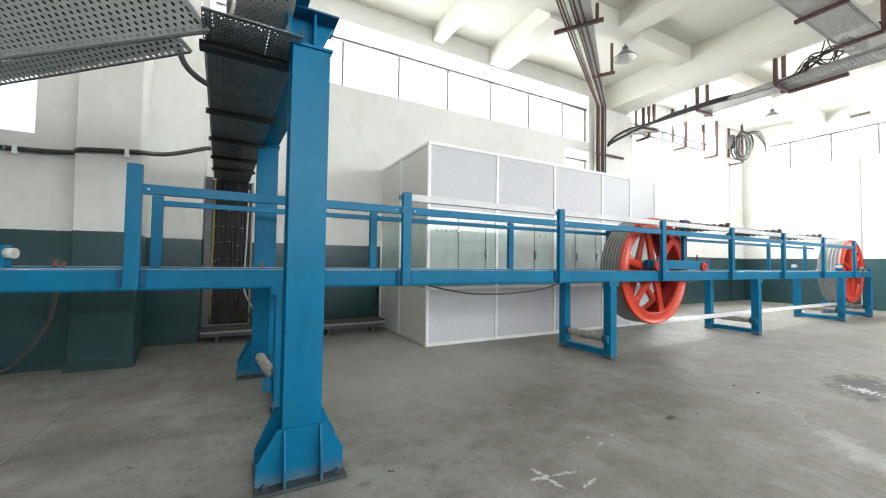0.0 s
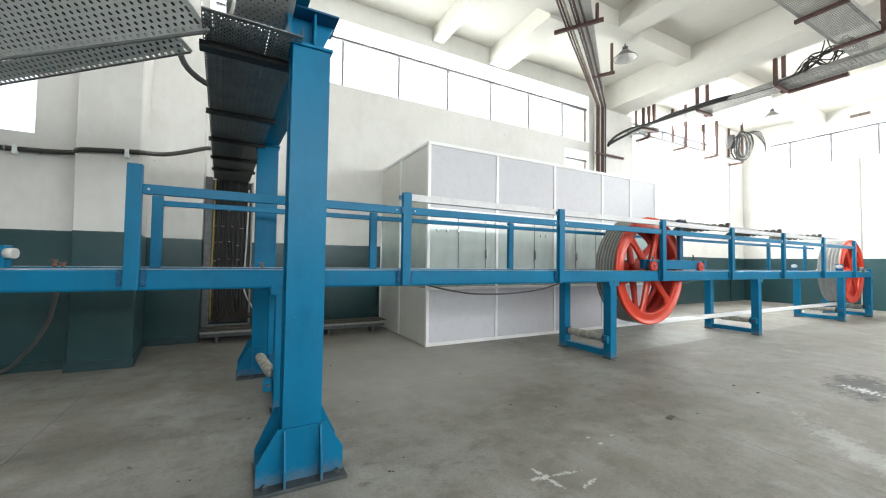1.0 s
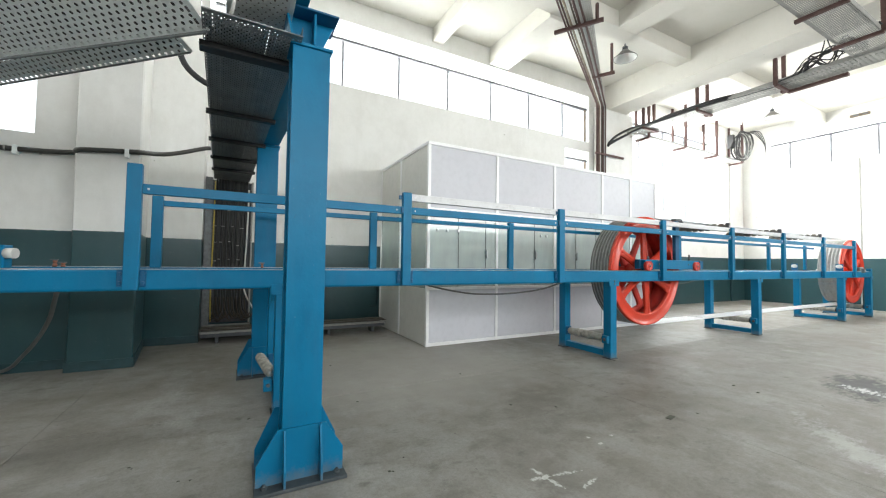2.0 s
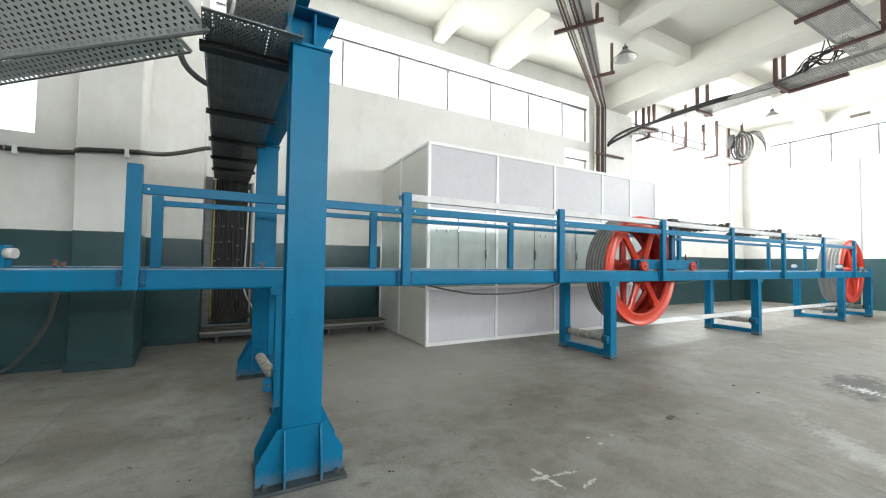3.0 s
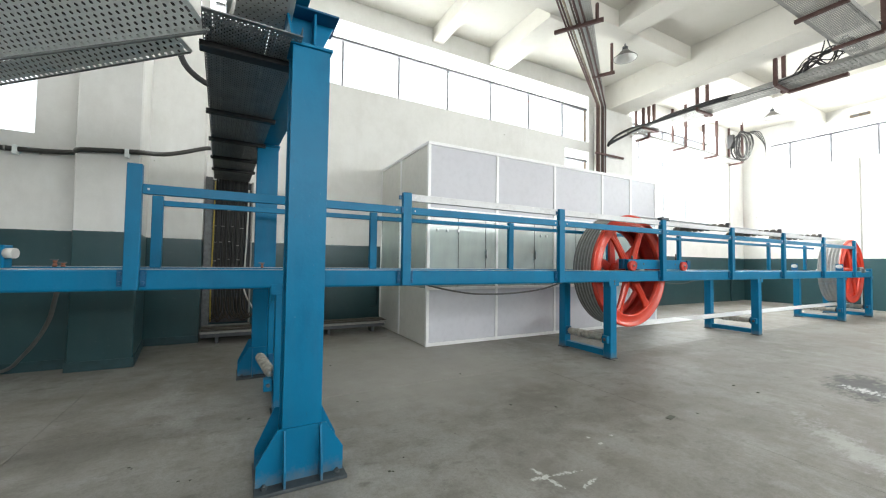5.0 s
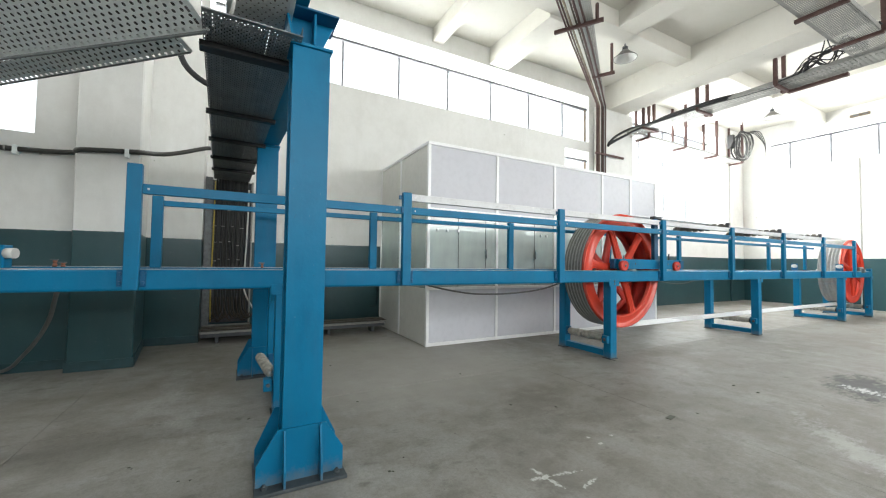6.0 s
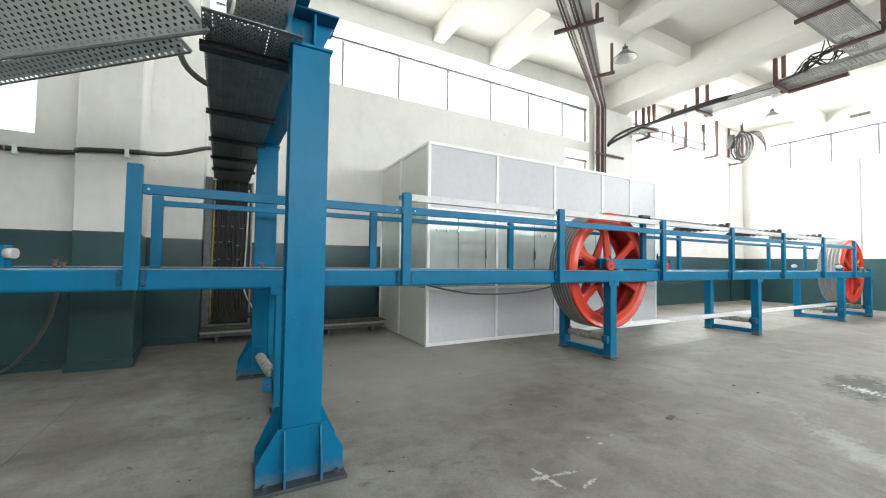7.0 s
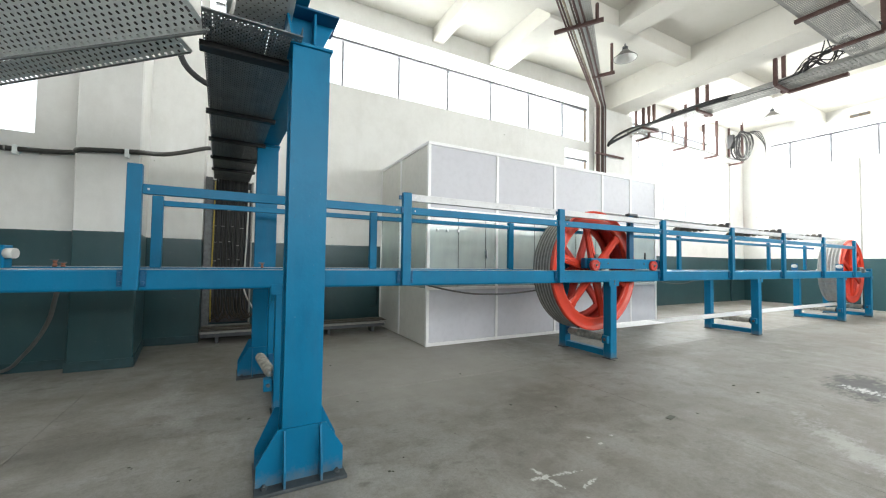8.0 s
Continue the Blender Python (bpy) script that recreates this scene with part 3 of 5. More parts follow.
def beaded_roller(parent, x, y0, y1, z, r, beads, name="roller", mat=None, skew=0.0, sleeve=0.0):
    """A roller of round beads between two plain sleeves; sleeve: the share of the length of each."""
    bm = B()
    ln = y1 - y0
    a, b = y0 + 0.02 + sleeve * ln, y1 - 0.02 - sleeve * ln * 0.7
    prof = [(y0, 0.0), (y0, r * 0.80), (y0 + 0.012, r * 0.86)]
    if sleeve:
        prof += [(a - 0.012, r * 0.86), (a - 0.004, r * 0.6)]
    for k in range(beads):
        wide = ((0.04, 0.45), (0.26, 0.45), (0.30, 0.90), (0.40, 1.0), (0.84, 1.0), (0.96, 0.88), (1.0, 0.45))
        for u, q in wide if not sleeve else ((0.03, 0.48), (0.12, 0.78), (0.30, 0.97), (0.55, 1.0), (0.78, 0.92), (0.90, 0.72), (0.97, 0.48)):
            prof.append((a + (b - a) * (k + u) / beads, r * q))
    if sleeve:
        prof += [(b + 0.004, r * 0.6), (b + 0.012, r * 0.86)]
    prof += [(y1 - 0.012, r * 0.86), (y1, r * 0.80), (y1, 0.0)]
    lathe(bm, prof, 20, "Y", False)
    for v in bm.verts:
        v.co.x += skew * (v.co.y - y0)
    bmesh.ops.translate(bm, verts=bm.verts, vec=(x, 0, z))
    rl = part(name, bm, mat or BEAD, parent, "dirty beaded ceramic roller")
    part("shaft", tube(B(), [(x, y0 - 0.05, z), (x + skew * (y1 - y0), y1 + 0.05, z)], r * 0.3, 8), STEEL, rl)
    return rl


def machine():
    e = thing("wire_accumulator", 0, 0, 0, "long blue painted steel machine frame with posts and guard rails", "machine")
    X0, X1 = -5.0, 13.24
    for name, y0, y1 in (("front_beam", YF, YF + 0.075), ("rear_beam", YB - 0.075, YB)):
        bm = B()
        o, i, t = (y0, y1, 0.012) if name == "front_beam" else (y1, y0, -0.012)
        s = 1 if t > 0 else -1
        prof = [(o, BB + 0.018), (o + s * 0.003, BB + 0.008), (o + s * 0.009, BB + 0.002), (o + s * 0.018, BB), (i, BB), (i, BB + 0.012), (o + t, BB + 0.012), (o + t, BT - 0.012), (i, BT - 0.012), (i, BT), (o + s * 0.016, BT), (o + s * 0.006, BT - 0.003), (o, BT - 0.012)]
        ends = [[bm.verts.new((x, *q)) for q in prof] for x in (X0, X1)]
        n = len(prof)
        for k in range(n):
            bm.faces.new((ends[0][k], ends[0][(k + 1) % n], ends[1][(k + 1) % n], ends[1][k]))
        bm.faces.new(ends[0][::-1]), bm.faces.new(ends[1])
        b = part(name, bm, BLUE, e)
        r = (y0 + 0.03, y0 + 0.06)
        part("track", bx(B(), X0, X1, *r, BT + 0.001, BT + 0.007, 0.002), STEEL, b, "bright rubbed steel running strip")
    me = mesh_of("post", bx(B(), -0.04, 0.04, 0, 0.05, 0, 1.757 - 0.945, 0.004), BLUE)
    plate = mesh_of("bracket", bx(B(), 0.041, 0.075, 0, 0.012, 0.02, 0.13, 0.003), BLUE_DEEP)
    bolt = mesh_of("bolt", lathe(B(), [(-0.012, 0.0), (-0.012, 0.010), (0, 0.011), (0.004, 0.011)], 6, "Y", False), BLUE_DEEP)
    for x in POSTS:
        p = part_at("front_post", me, e, x, YF - 0.052, 0.945)
        part_at("bracket", plate, p, 0, 0.034, 0)
        part_at("bracket", plate, p, -0.116, 0.034, 0)
        for bz in (0.045, 0.105):
            part_at("bolt", bolt, p, 0.06, 0.032, bz)
            part_at("bolt", bolt, p, -0.058, 0.032, bz)
    me = mesh_of("post", bx(B(), -0.038, 0.038, -0.05, 0, 0, 1.672 - BT, 0.004), BLUE)
    for x in (-0.62, 1.25, 3.1, 5.0, 6.85, 8.6, 10.2, 12.05):
        part_at("rear_post", me, e, x, YB, BT + 0.001)
    for a, b in zip(POSTS, POSTS[1:]):
        part("front_rail", bx(B(), a + 0.042, b - 0.042, YF - 0.045, YF - 0.003, 1.566, 1.630, 0.003), BLUE, e)
        lug = bx(B(), b - 0.062, b - 0.041, YF - 0.062, YF - 0.047, 1.575, 1.622, 0.002)
        part("clip", lug, BLUE_DEEP, e)
        for sx in (a + 0.075, b - 0.10):
            part("screw", lathe(B(), [(-0.006, 0.0), (-0.006, 0.006), (0.0, 0.008)], 8, "Y", False), BARE, e).location = (sx, YF - 0.045, 1.598)
    xs = (-0.62, 1.25, 3.1, 5.0, 6.85, 8.6, 10.2, 12.5)
    for a, b in zip(xs, xs[1:]):
        part("rear_rail", bx(B(), a + 0.04, b + (0.03 if b > 12 else -0.04), YB - 0.048, YB - 0.008, 1.592, 1.637, 0.003), BLUE, e)
    for a, b in zip(POSTS[1:6], POSTS[2:7]):
        bm = B()
        bx(bm, a + 0.043, b - 0.043, YF - 0.02, YF - 0.008, 1.690, 1.752, 0.002)
        bx(bm, a + 0.043, b - 0.043, YF - 0.008, YF + 0.03, 1.746, 1.752, 0.002)
        bx(bm, a + 0.043, b - 0.043, YF - 0.008, YF + 0.03, 1.690, 1.696, 0.002)
        part("clip", bx(B(), a - 0.072, a - 0.041, YF - 0.03, YF - 0.015, 1.695, 1.73, 0.002), BLUE_DEEP, e)
        part("guide_channel", bm, BARE, e, "scuffed silver aluminium channel")
    for x in LEGS:
        w = 0.055
        for y0 in (YF + 0.002, YB - 0.112):
            lg = part("leg", bx(B(), x - w, x + w, y0, y0 + 0.11, 0.012, BB - 0.001, 0.005), BLUE_WORN, e)
            part("foot_plate", bx(B(), x - w - 0.012, x + w + 0.012, y0 - 0.006, y0 + 0.12, 0.0, 0.011, 0.002), SCUFF, lg)
            yy = y0 - 0.004 if y0 < 3.5 else y0 + 0.002
            part("gusset", bx(B(), x - w - 0.035, x + w + 0.035, YF - 0.006 if y0 < 3.5 else YB - 0.1, YF - 0.0015 if y0 < 3.5 else YB - 0.08, BB - 0.05, BB + 0.03, 0.002), BLUE, lg)
            if y0 < 3.5:
                for bz in (BB - 0.022, BB + 0.012):
                    part("bolt", lathe(B(), [(-0.010, 0.0), (-0.010, 0.010), (0.0, 0.011), (0.003, 0.011)], 6, "Y", False), DULL, lg).location = (x, YF - 0.006, bz)
        part("cross_bar", bx(B(), x - 0.04, x + 0.04, YF + 0.113, YB - 0.113, 0.02, 0.095, 0.004), BLUE, e)
        rz, rx = 0.235, x - 0.0
        rl = beaded_roller(e, rx - 0.066 if x < 1 else rx, YF + 0.12 if x < 1 else YF + 0.15, YB - 0.15, 0.280 if x < 1 else rz, 0.041 if x < 1 else 0.052, 5 if x < 1 else 5, skew=-0.09 if x < 1 else 0.0, sleeve=0.0 if x < 1 else 0.24)
        for y0 in (YF + 0.112, YB - 0.135):
            part("bearing_plate", bx(B(), x - 0.045, x + 0.045, y0, y0 + 0.022, 0.18, 0.29, 0.003), BLUE_DEEP, e)
        if x > 1:
            part("end_cap", tube(B(), [(x, YF + 0.1345, rz), (x, YF + 0.165, rz)], 0.042, 16), BLACK, e, "black roller end cap")
            bb = part("bearing_box", bx(B(), x - 0.098, x - 0.0555, YF + 0.02, YF + 0.10, rz - 0.045, rz + 0.045, 0.004), BLUE, e)
            part("bore", tube(B(), [(x - 0.0985, YF + 0.06, rz), (x - 0.105, YF + 0.06, rz)], 0.020, 12), GALV_DARK, bb)
    rb = part("roller_block", bx(B(), 0.180, 0.243, YF + 0.03, YF + 0.11, 0.165, 0.255, 0.004), BLUE, e)
    part("bolt", lathe(B(), [(-0.014, 0.0), (-0.014, 0.013), (0.0, 0.015)], 6, "Y", False), DULL, rb).location = (0.212, YF + 0.030, 0.212)
    for x in POSTS[4:7]:
        beaded_roller(e, x - 0.05, YF + 0.02, YB - 0.02, 1.775, 0.055, 8, "top_roller", BEAD_DARK)
        part("roller_bracket", bx(B(), x - 0.07, x - 0.035, YF - 0.02, YF + 0.03, 1.757, 1.83, 0.003), GALV_DARK, e)
    # end frame of the fixed pulley
    for y0 in (YF, YB - 0.075):
        part("end_post", bx(B(), 13.12, 13.24, y0, y0 + 0.075, BT + 0.001, BT + 0.07, 0.004), BLUE, e)
    # fittings on the beams
    for x, h, r in ((-1.232, 0.050, 0.014), (-1.185, 0.030, 0.015), (0.185, 0.042, 0.012)):
        y = YB - 0.04
        v = part("valve", lathe(B(), [(0.0, 0.0), (0.0, r), (h * 0.45, r), (h * 0.5, r * 0.7), (h * 0.7, r * 0.7), (h * 0.72, r * 0.95), (h, r * 0.95), (h, 0.0)], 12, "Z", False), COPPER, e, "small copper valve")
        v.location = (x, y, BT)
        part("valve_tap", bx(B(), -0.030, 0.020, -0.006, 0.006, h + 0.001, h + 0.009, 0.002), DULL, v, "dark tap lever")
    bk = part("stop_bracket", bx(B(), -1.46, -1.262, YF + 0.18, YF + 0.28, BT - 0.13, BT + 0.145, 0.004), BLUE, e)
    part("knob", tube(B(), [(-1.262, YF + 0.20, 1.168), (-1.216, YF + 0.19, 1.168)], 0.032, 18), WHITE_PL, bk, "white plastic buffer knob")
    part("stop_cross", bx(B(), -1.44, -1.36, YF + 0.076, YB - 0.076, BT - 0.12, BT - 0.05, 0.004), BLUE, e)
    for x, y in ((11.40, YB - 0.05), (11.40, YF + 0.05)):
        m = part("nameplate_stand", bx(B(), x - 0.012, x + 0.012, y - 0.060, y + 0.060, BT + 0.008, BT + 0.16, 0.006), BLUE_DEEP, e)
        plate = lathe(B(), [(-0.004, 0.0), (-0.004, 0.040), (0.0, 0.042)], 24, "X", False)
        for v in plate.verts:
            v.co.y *= 1.35
        part("nameplate", plate, WHITE_PL, m, "white oval plate").location = (x - 0.0125, y, BT + 0.105)
    cl = part("end_clamp", bx(B(), 12.50, 12.60, YF - 0.05, YF - 0.002, BT - 0.03, BT + 0.06, 0.006), DULL, e, "dull steel clamp on the beam end")
    part("bolt", lathe(B(), [(-0.014, 0.0), (-0.014, 0.012), (0.0, 0.014)], 6, "Y", False), BARE, cl).location = (12.55, YF - 0.05, BT + 0.015)
    return e


def pulley(parent, radius, y0, y1, grooves, tread, hub_name):
    """A pulley turning about Y through its own origin: hub, six spokes on each disc, red rims, grooved tread."""
    w = (y1 - y0) / 2
    hub = part(hub_name, lathe(B(), [(-w - 0.03, 0.0), (-w - 0.03, 0.075), (-w + 0.02, 0.10), (w - 0.02, 0.10), (w, 0.075), (w, 0.0)], 32, "Y", False), RED, parent, "large orange-red spoked pulley with grooved rim")
    prof = [(-w + 0.040, radius - 0.165), (-w + 0.006, radius - 0.160), (-w - 0.004, radius - 0.148), (-w + 0.002, radius - 0.136), (-w + 0.016, radius - 0.105), (-w + 0.020, radius - 0.070), (-w + 0.010, radius - 0.036), (-w - 0.008, radius - 0.020), (-w - 0.008, radius - 0.004), (-w + 0.008, radius), (-w + 0.036, radius), (-w + 0.036, radius - 0.110), (-w + 0.060, radius - 0.150)]
    part("rim", lathe(B(), prof, 96), RED, hub)
    # drum and rear disc: shade put into the colour by a duller red
    part("drum", lathe(B(), [(-w + 0.037, radius - 0.112), (-w + 0.037, radius - 0.040), (w - 0.001, radius - 0.040), (w - 0.001, radius - 0.112), (w * 0.4, radius - 0.100), (w * 0.3, radius - 0.112), (w * 0.2, radius - 0.100), (-w * 0.3, radius - 0.100), (-w * 0.4, radius - 0.112), (-w * 0.5, radius - 0.100)], 72), RED_DULL_SHADED, hub, "inner drum in a red darkened for shade")
    part("rear_rim", lathe(B(), [(w - 0.045, radius - 0.185), (w - 0.045, radius - 0.113), (w - 0.002, radius - 0.113), (w - 0.002, radius - 0.185)], 72), RED_DULL_SHADED, hub)
    prof, n = [(-w + 0.037, radius - 0.035)], grooves
    s = (2 * w - 0.037) / n
    for i in range(n):
        a = -w + 0.037 + i * s
        prof += [(a + s * 0.02, radius - 0.004), (a + s * 0.14, radius - 0.002), (a + s * 0.26, radius - 0.018), (a + s * 0.50, radius - 0.022), (a + s * 0.78, radius - 0.018), (a + s * 0.94, radius - 0.003)]
    prof += [(w, radius - 0.004), (w, radius - 0.035)]
    part("tread", lathe(B(), prof, 96), tread, hub, "grey grooved tread wound with wires")
    for i in range(n if tread is RUBBER else 0):    # the bright wire that lies in each groove
        a = -w + 0.037 + (i + 0.5) * s
        ring = [(a + 0.007 * math.cos(k * math.tau / 6), radius - 0.010 + 0.007 * math.sin(k * math.tau / 6)) for k in range(6)]
        part("wound_wire", lathe(B(), ring, 96), WIRE_DULL, hub)
    for d, (yc, mat, ph) in enumerate(((-w + 0.024, RED, 0.0), (w - 0.03, RED_DULL_SHADED, 26.0))):
        for k in range(6):
            a = radians(k * 60 + ph)
            c, s2 = math.cos(a), math.sin(a)
            bm = B()
            q = []
            for r, hw, ht in ((0.08, 0.060, 0.030), (radius * 0.42, 0.046, 0.026), (radius - 0.24, 0.044, 0.022), (radius - 0.15, 0.070, 0.018)):
                q.append([bm.verts.new((r * c - u * s2, yc + v, r * s2 + u * c)) for u, v in ((-hw, -ht * 0.4), (-hw * 0.5, -ht), (hw * 0.5, -ht), (hw, -ht * 0.4), (hw, ht), (-hw, ht))])
            for m, n2 in zip(q, q[1:]):
                for i in range(6):
                    bm.faces.new((m[i], m[(i + 1) % 6], n2[(i + 1) % 6], n2[i]))
            bm.faces.new(q[0][::-1]), bm.faces.new(q[-1])
            sp = part("spoke", bm, mat, hub)
            if d == 0:                  # raised rib down the middle of the spoke
                bm = bar(B(), (0.09 * c, yc - 0.030, 0.09 * s2), ((radius - 0.17) * c, yc - 0.020, (radius - 0.17) * s2), 0.016, 0.016, (0, 1, 0))
                part("rib", bm, mat, sp)
    for k in range(6):
        a = radians(k * 60 + 30)
        part("hub_bolt", lathe(B(), [(-0.014, 0.0), (-0.014, 0.011), (0.0, 0.012)], 6, "Y", False), DULL, hub).location = (0.052 * math.cos(a), -w - 0.030, 0.052 * math.sin(a))
    return hub


AX = 1.073                  # height of the pulley axles
RAD = 0.753


def carriage():
    e = thing("pulley_carriage", 5.51, 0, 0, "blue rolling carriage that carries a big orange-red pulley", "carriage")
    for y0 in (YF + 0.035, YB - 0.095):
        s = part("side_beam", bx(B(), -0.60, 0.66, y0, y0 + 0.06, BT + 0.024, 1.224, 0.006), BLUE, e)
        for bxx in (-0.44, -0.30, 0.40):
            part("hole_plug", lathe(B(), [(-0.003, 0.0), (-0.003, 0.012), (0.0, 0.012)], 10, "Y", False), GALV_DARK, s).location = (bxx, y0 - 0.001, 1.165)
        for x in (-0.555, 0.565):
            r = part("track_wheel", lathe(B(), [(-0.028, 0.0), (-0.028, 0.022), (-0.022, 0.030), (-0.022, 0.055), (-0.028, 0.062), (0.02, 0.066), (0.02, 0.0)], 28, "Y", False), RED_DULL_SHADED, e, "round red track wheel cap")
            r.location = (x, y0 - 0.012 if y0 < 3.5 else y0 + 0.075, 1.141)
            part("cap_nut", lathe(B(), [(-0.040, 0.0), (-0.040, 0.013), (-0.027, 0.015)], 6, "Y", False), DULL, r)
            for q in range(3):
                part("cap_screw", lathe(B(), [(-0.027, 0.0), (-0.027, 0.006), (-0.021, 0.006)], 8, "Y", False), DULL, r).location = (0.042 * math.cos(q * 2.094 + 0.5), 0, 0.042 * math.sin(q * 2.094 + 0.5))
        part("end_stop", bx(B(), 0.661, 0.74, y0 - 0.02, y0 + 0.05, 1.10, 1.22, 0.004), BLUE_DEEP, e)
    part("cross_member", bx(B(), 0.555, 0.645, YF + 0.096, YB - 0.096, 1.10, 1.21, 0.004), BLUE_DEEP, e)
    for y0 in (YF + 0.096, YB - 0.166):
        part("end_housing", bx(B(), -0.63, -0.515, y0, y0 + 0.07, 1.10, 1.226, 0.006), BLUE_DEEP, e)
    part("axle", tube(B(), [(-0.31, YF + 0.04, AX), (-0.31, YB - 0.04, AX)], 0.035, 16), STEEL, e)
    for y0 in (YF + 0.10, YB - 0.19):
        part("bearing_block", bx(B(), -0.50, -0.20, y0, y0 + 0.065, 0.99, 1.225, 0.012), BLUE_DEEP, e)
    part("lifting_stud", tube(B(), [(-0.50, YF + 0.06, 1.224), (-0.50, YF + 0.06, 1.27)], 0.012, 8), GALV_DARK, e)
    part("lifting_stud", tube(B(), [(0.46, YF + 0.06, 1.224), (0.46, YF + 0.06, 1.31)], 0.010, 8), GALV_DARK, e)
    m = part("mast", bx(B(), 0.20, 0.285, YF + 0.10, YF + 0.15, 1.225, 1.79, 0.004), BLUE_DEEP, e)
    part("mast_clamp", bx(B(), 0.19, 0.36, YF + 0.09, YF + 0.16, 1.791, 1.825, 0.006), GALV_DARK, m, "dark clamp on the mast top")
    part("mast_clamp", bx(B(), 0.33, 0.375, YF + 0.085, YF + 0.165, 1.745, 1.79, 0.006), GALV_DARK, m)
    # wires that leave the pulley towards the fixed one
    for k in range(6):
        y = 3.361 + k * 0.0488
        for z in (AX + RAD + 0.006, AX - RAD - 0.006):
            part("wire", tube(B(), [(-0.31, y, z), (1.2, y, z)], 0.0088, 6), WIRE, e)
    wheel = pulley(e, RAD, 3.30, 3.63, 6, RUBBER, "pulley")
    wheel.location = (-0.31, 3.465, AX)
    return e, wheel


def far_pulley():
    e = thing("fixed_pulley", 12.76, 3.49, AX, "orange-red end pulley with pale grey grooved tread", "pulley")
    part("axle", tube(B(), [(0, -0.38, 0), (0, 0.45, 0)], 0.035, 12), STEEL, e)
    for y0 in (-0.30, 0.30):
        part("bearing_block", bx(B(), -0.12, 0.12, y0 - 0.04, y0 + 0.04, -0.08, 0.10, 0.01), DULL, e)
    return e, pulley(e, 0.745, 3.30, 3.70, 6, LIGHT_GREY, "pulley")


def wire_run():
    e = thing("wire_run", 0, 0, 0, "silver wires stretched between the two pulleys", "wires")
    for k in range(6):
        y = 3.361 + k * 0.0488
        for z in (AX + RAD + 0.006, AX - RAD - 0.006):
            part("wire", tube(B(), [(5.3, y, z), (12.76, y, z)], 0.0082, 6), WIRE, e)


# ---- portal with its cable trays ----
def portal():
    e = thing("cable_portal", 0, 0, 0, "blue painted steel portal with gusseted feet", "portal")
    for yf, name in ((2.12, "front_column"), (4.20, "rear_column")):
        dx = -0.0 if yf < 3 else -0.09
        bm = B()
        x0, x1 = 0.215 + dx, 0.410 + dx
        bx(bm, x0, x1, yf, yf + 0.012, 0.02, 2.30, 0.002)
        bx(bm, x0, x1, yf + 0.168, yf + 0.18, 0.02, 2.30, 0.002)
        bx(bm, (x0 + x1) / 2 - 0.006, (x0 + x1) / 2 + 0.006, yf + 0.011, yf + 0.169, 0.02, 2.30)
        col = part(name, bm, BLUE, e)
        part("cap_plate", bx(B(), x0 - 0.012, x1 + 0.012, yf - 0.012, yf + 0.19, 2.301, 2.318, 0.003), BLUE, col)
        part("base_plate", bx(B(), x0 - 0.125, x1 + 0.125, yf - 0.085, yf + 0.265, 0.0, 0.019, 0.003), SCUFF, col, "scuffed steel base plate")
        for x in (x0 + 0.006, x1 - 0.012):
            bm = B()
            q = [(x, yf - 0.015, 0.02), (x, yf - 0.083, 0.02), (x, yf - 0.083, 0.10), (x, yf - 0.028, 0.284), (x, yf - 0.015, 0.284)]
            a, b = [bm.verts.new(v) for v in q], [bm.verts.new((v[0] + 0.010, v[1], v[2])) for v in q]
            bm.faces.new(a), bm.faces.new(b[::-1])
            for i in range(5):
                bm.faces.new((a[i], b[i], b[(i + 1) % 5], a[(i + 1) % 5]))
            part("gusset", bm, BLUE_WORN, col)
        outline = [(x0 - 0.117, 0.02), (x1 + 0.115, 0.02), (x1 + 0.115, 0.142), (x1 + 0.022, 0.285), (x0 - 0.022, 0.285), (x0 - 0.117, 0.125)]
        for y, up in ((yf - 0.014, 0.0), (yf + 0.182, 0.05)):
            bm = B()
            a, b = ([bm.verts.new((u, y + dy, v + (up if v > 0.2 else 0.0))) for u, v in outline] for dy in (0.0, 0.012))
            bm.faces.new(a), bm.faces.new(b[::-1])
            for i in range(6):
                bm.faces.new((a[i], b[i], b[(i + 1) % 6], a[(i + 1) % 6]))
            part("foot_plate", bm, BLUE_WORN, col)
        for x in (x0 - 0.08, x1 + 0.08):
            for y in (yf - 0.035, yf + 0.21):
                part("anchor_bolt", lathe(B(), [(0.019, 0.017), (0.030, 0.017), (0.031, 0.009), (0.040, 0.008), (0.040, 0.0)], 6, "Z", False), SCUFF, col).location = (x, y, 0.0)
        # flared head: a splayed plate across, stiffened by a rib down its middle
        for y in (yf + 0.075,):
            bm = B()
            q = [(x0 + 0.012, 2.319), (x1 - 0.045, 2.319), (x1 + 0.030, 2.490), (x0 - 0.035, 2.490)]
            a, b = ([bm.verts.new((u, y + dy, v)) for u, v in q] for dy in (0.0, 0.014))
            bm.faces.new(a), bm.faces.new(b[::-1])
            for i in range(4):
                bm.faces.new((a[i], b[i], b[(i + 1) % 4], a[(i + 1) % 4]))
            part("flared_head", bm, BLUE, col)
        xm = (x0 + x1) / 2 + 0.012
        for ya, yb in ((yf - 0.012, yf + 0.0745), (yf + 0.0895, yf + 0.180)):
            part("head_rib", bx(B(), xm - 0.006, xm + 0.006, ya, yb, 2.319, 2.490, 0.002), BLUE, col)
        part("head_side", bar(B(), (x0 + 0.004, yf + 0.085, 2.319), (x0 - 0.036, yf + 0.085, 2.490), 0.012, 0.17, (0, 1, 0)), BLUE, col)
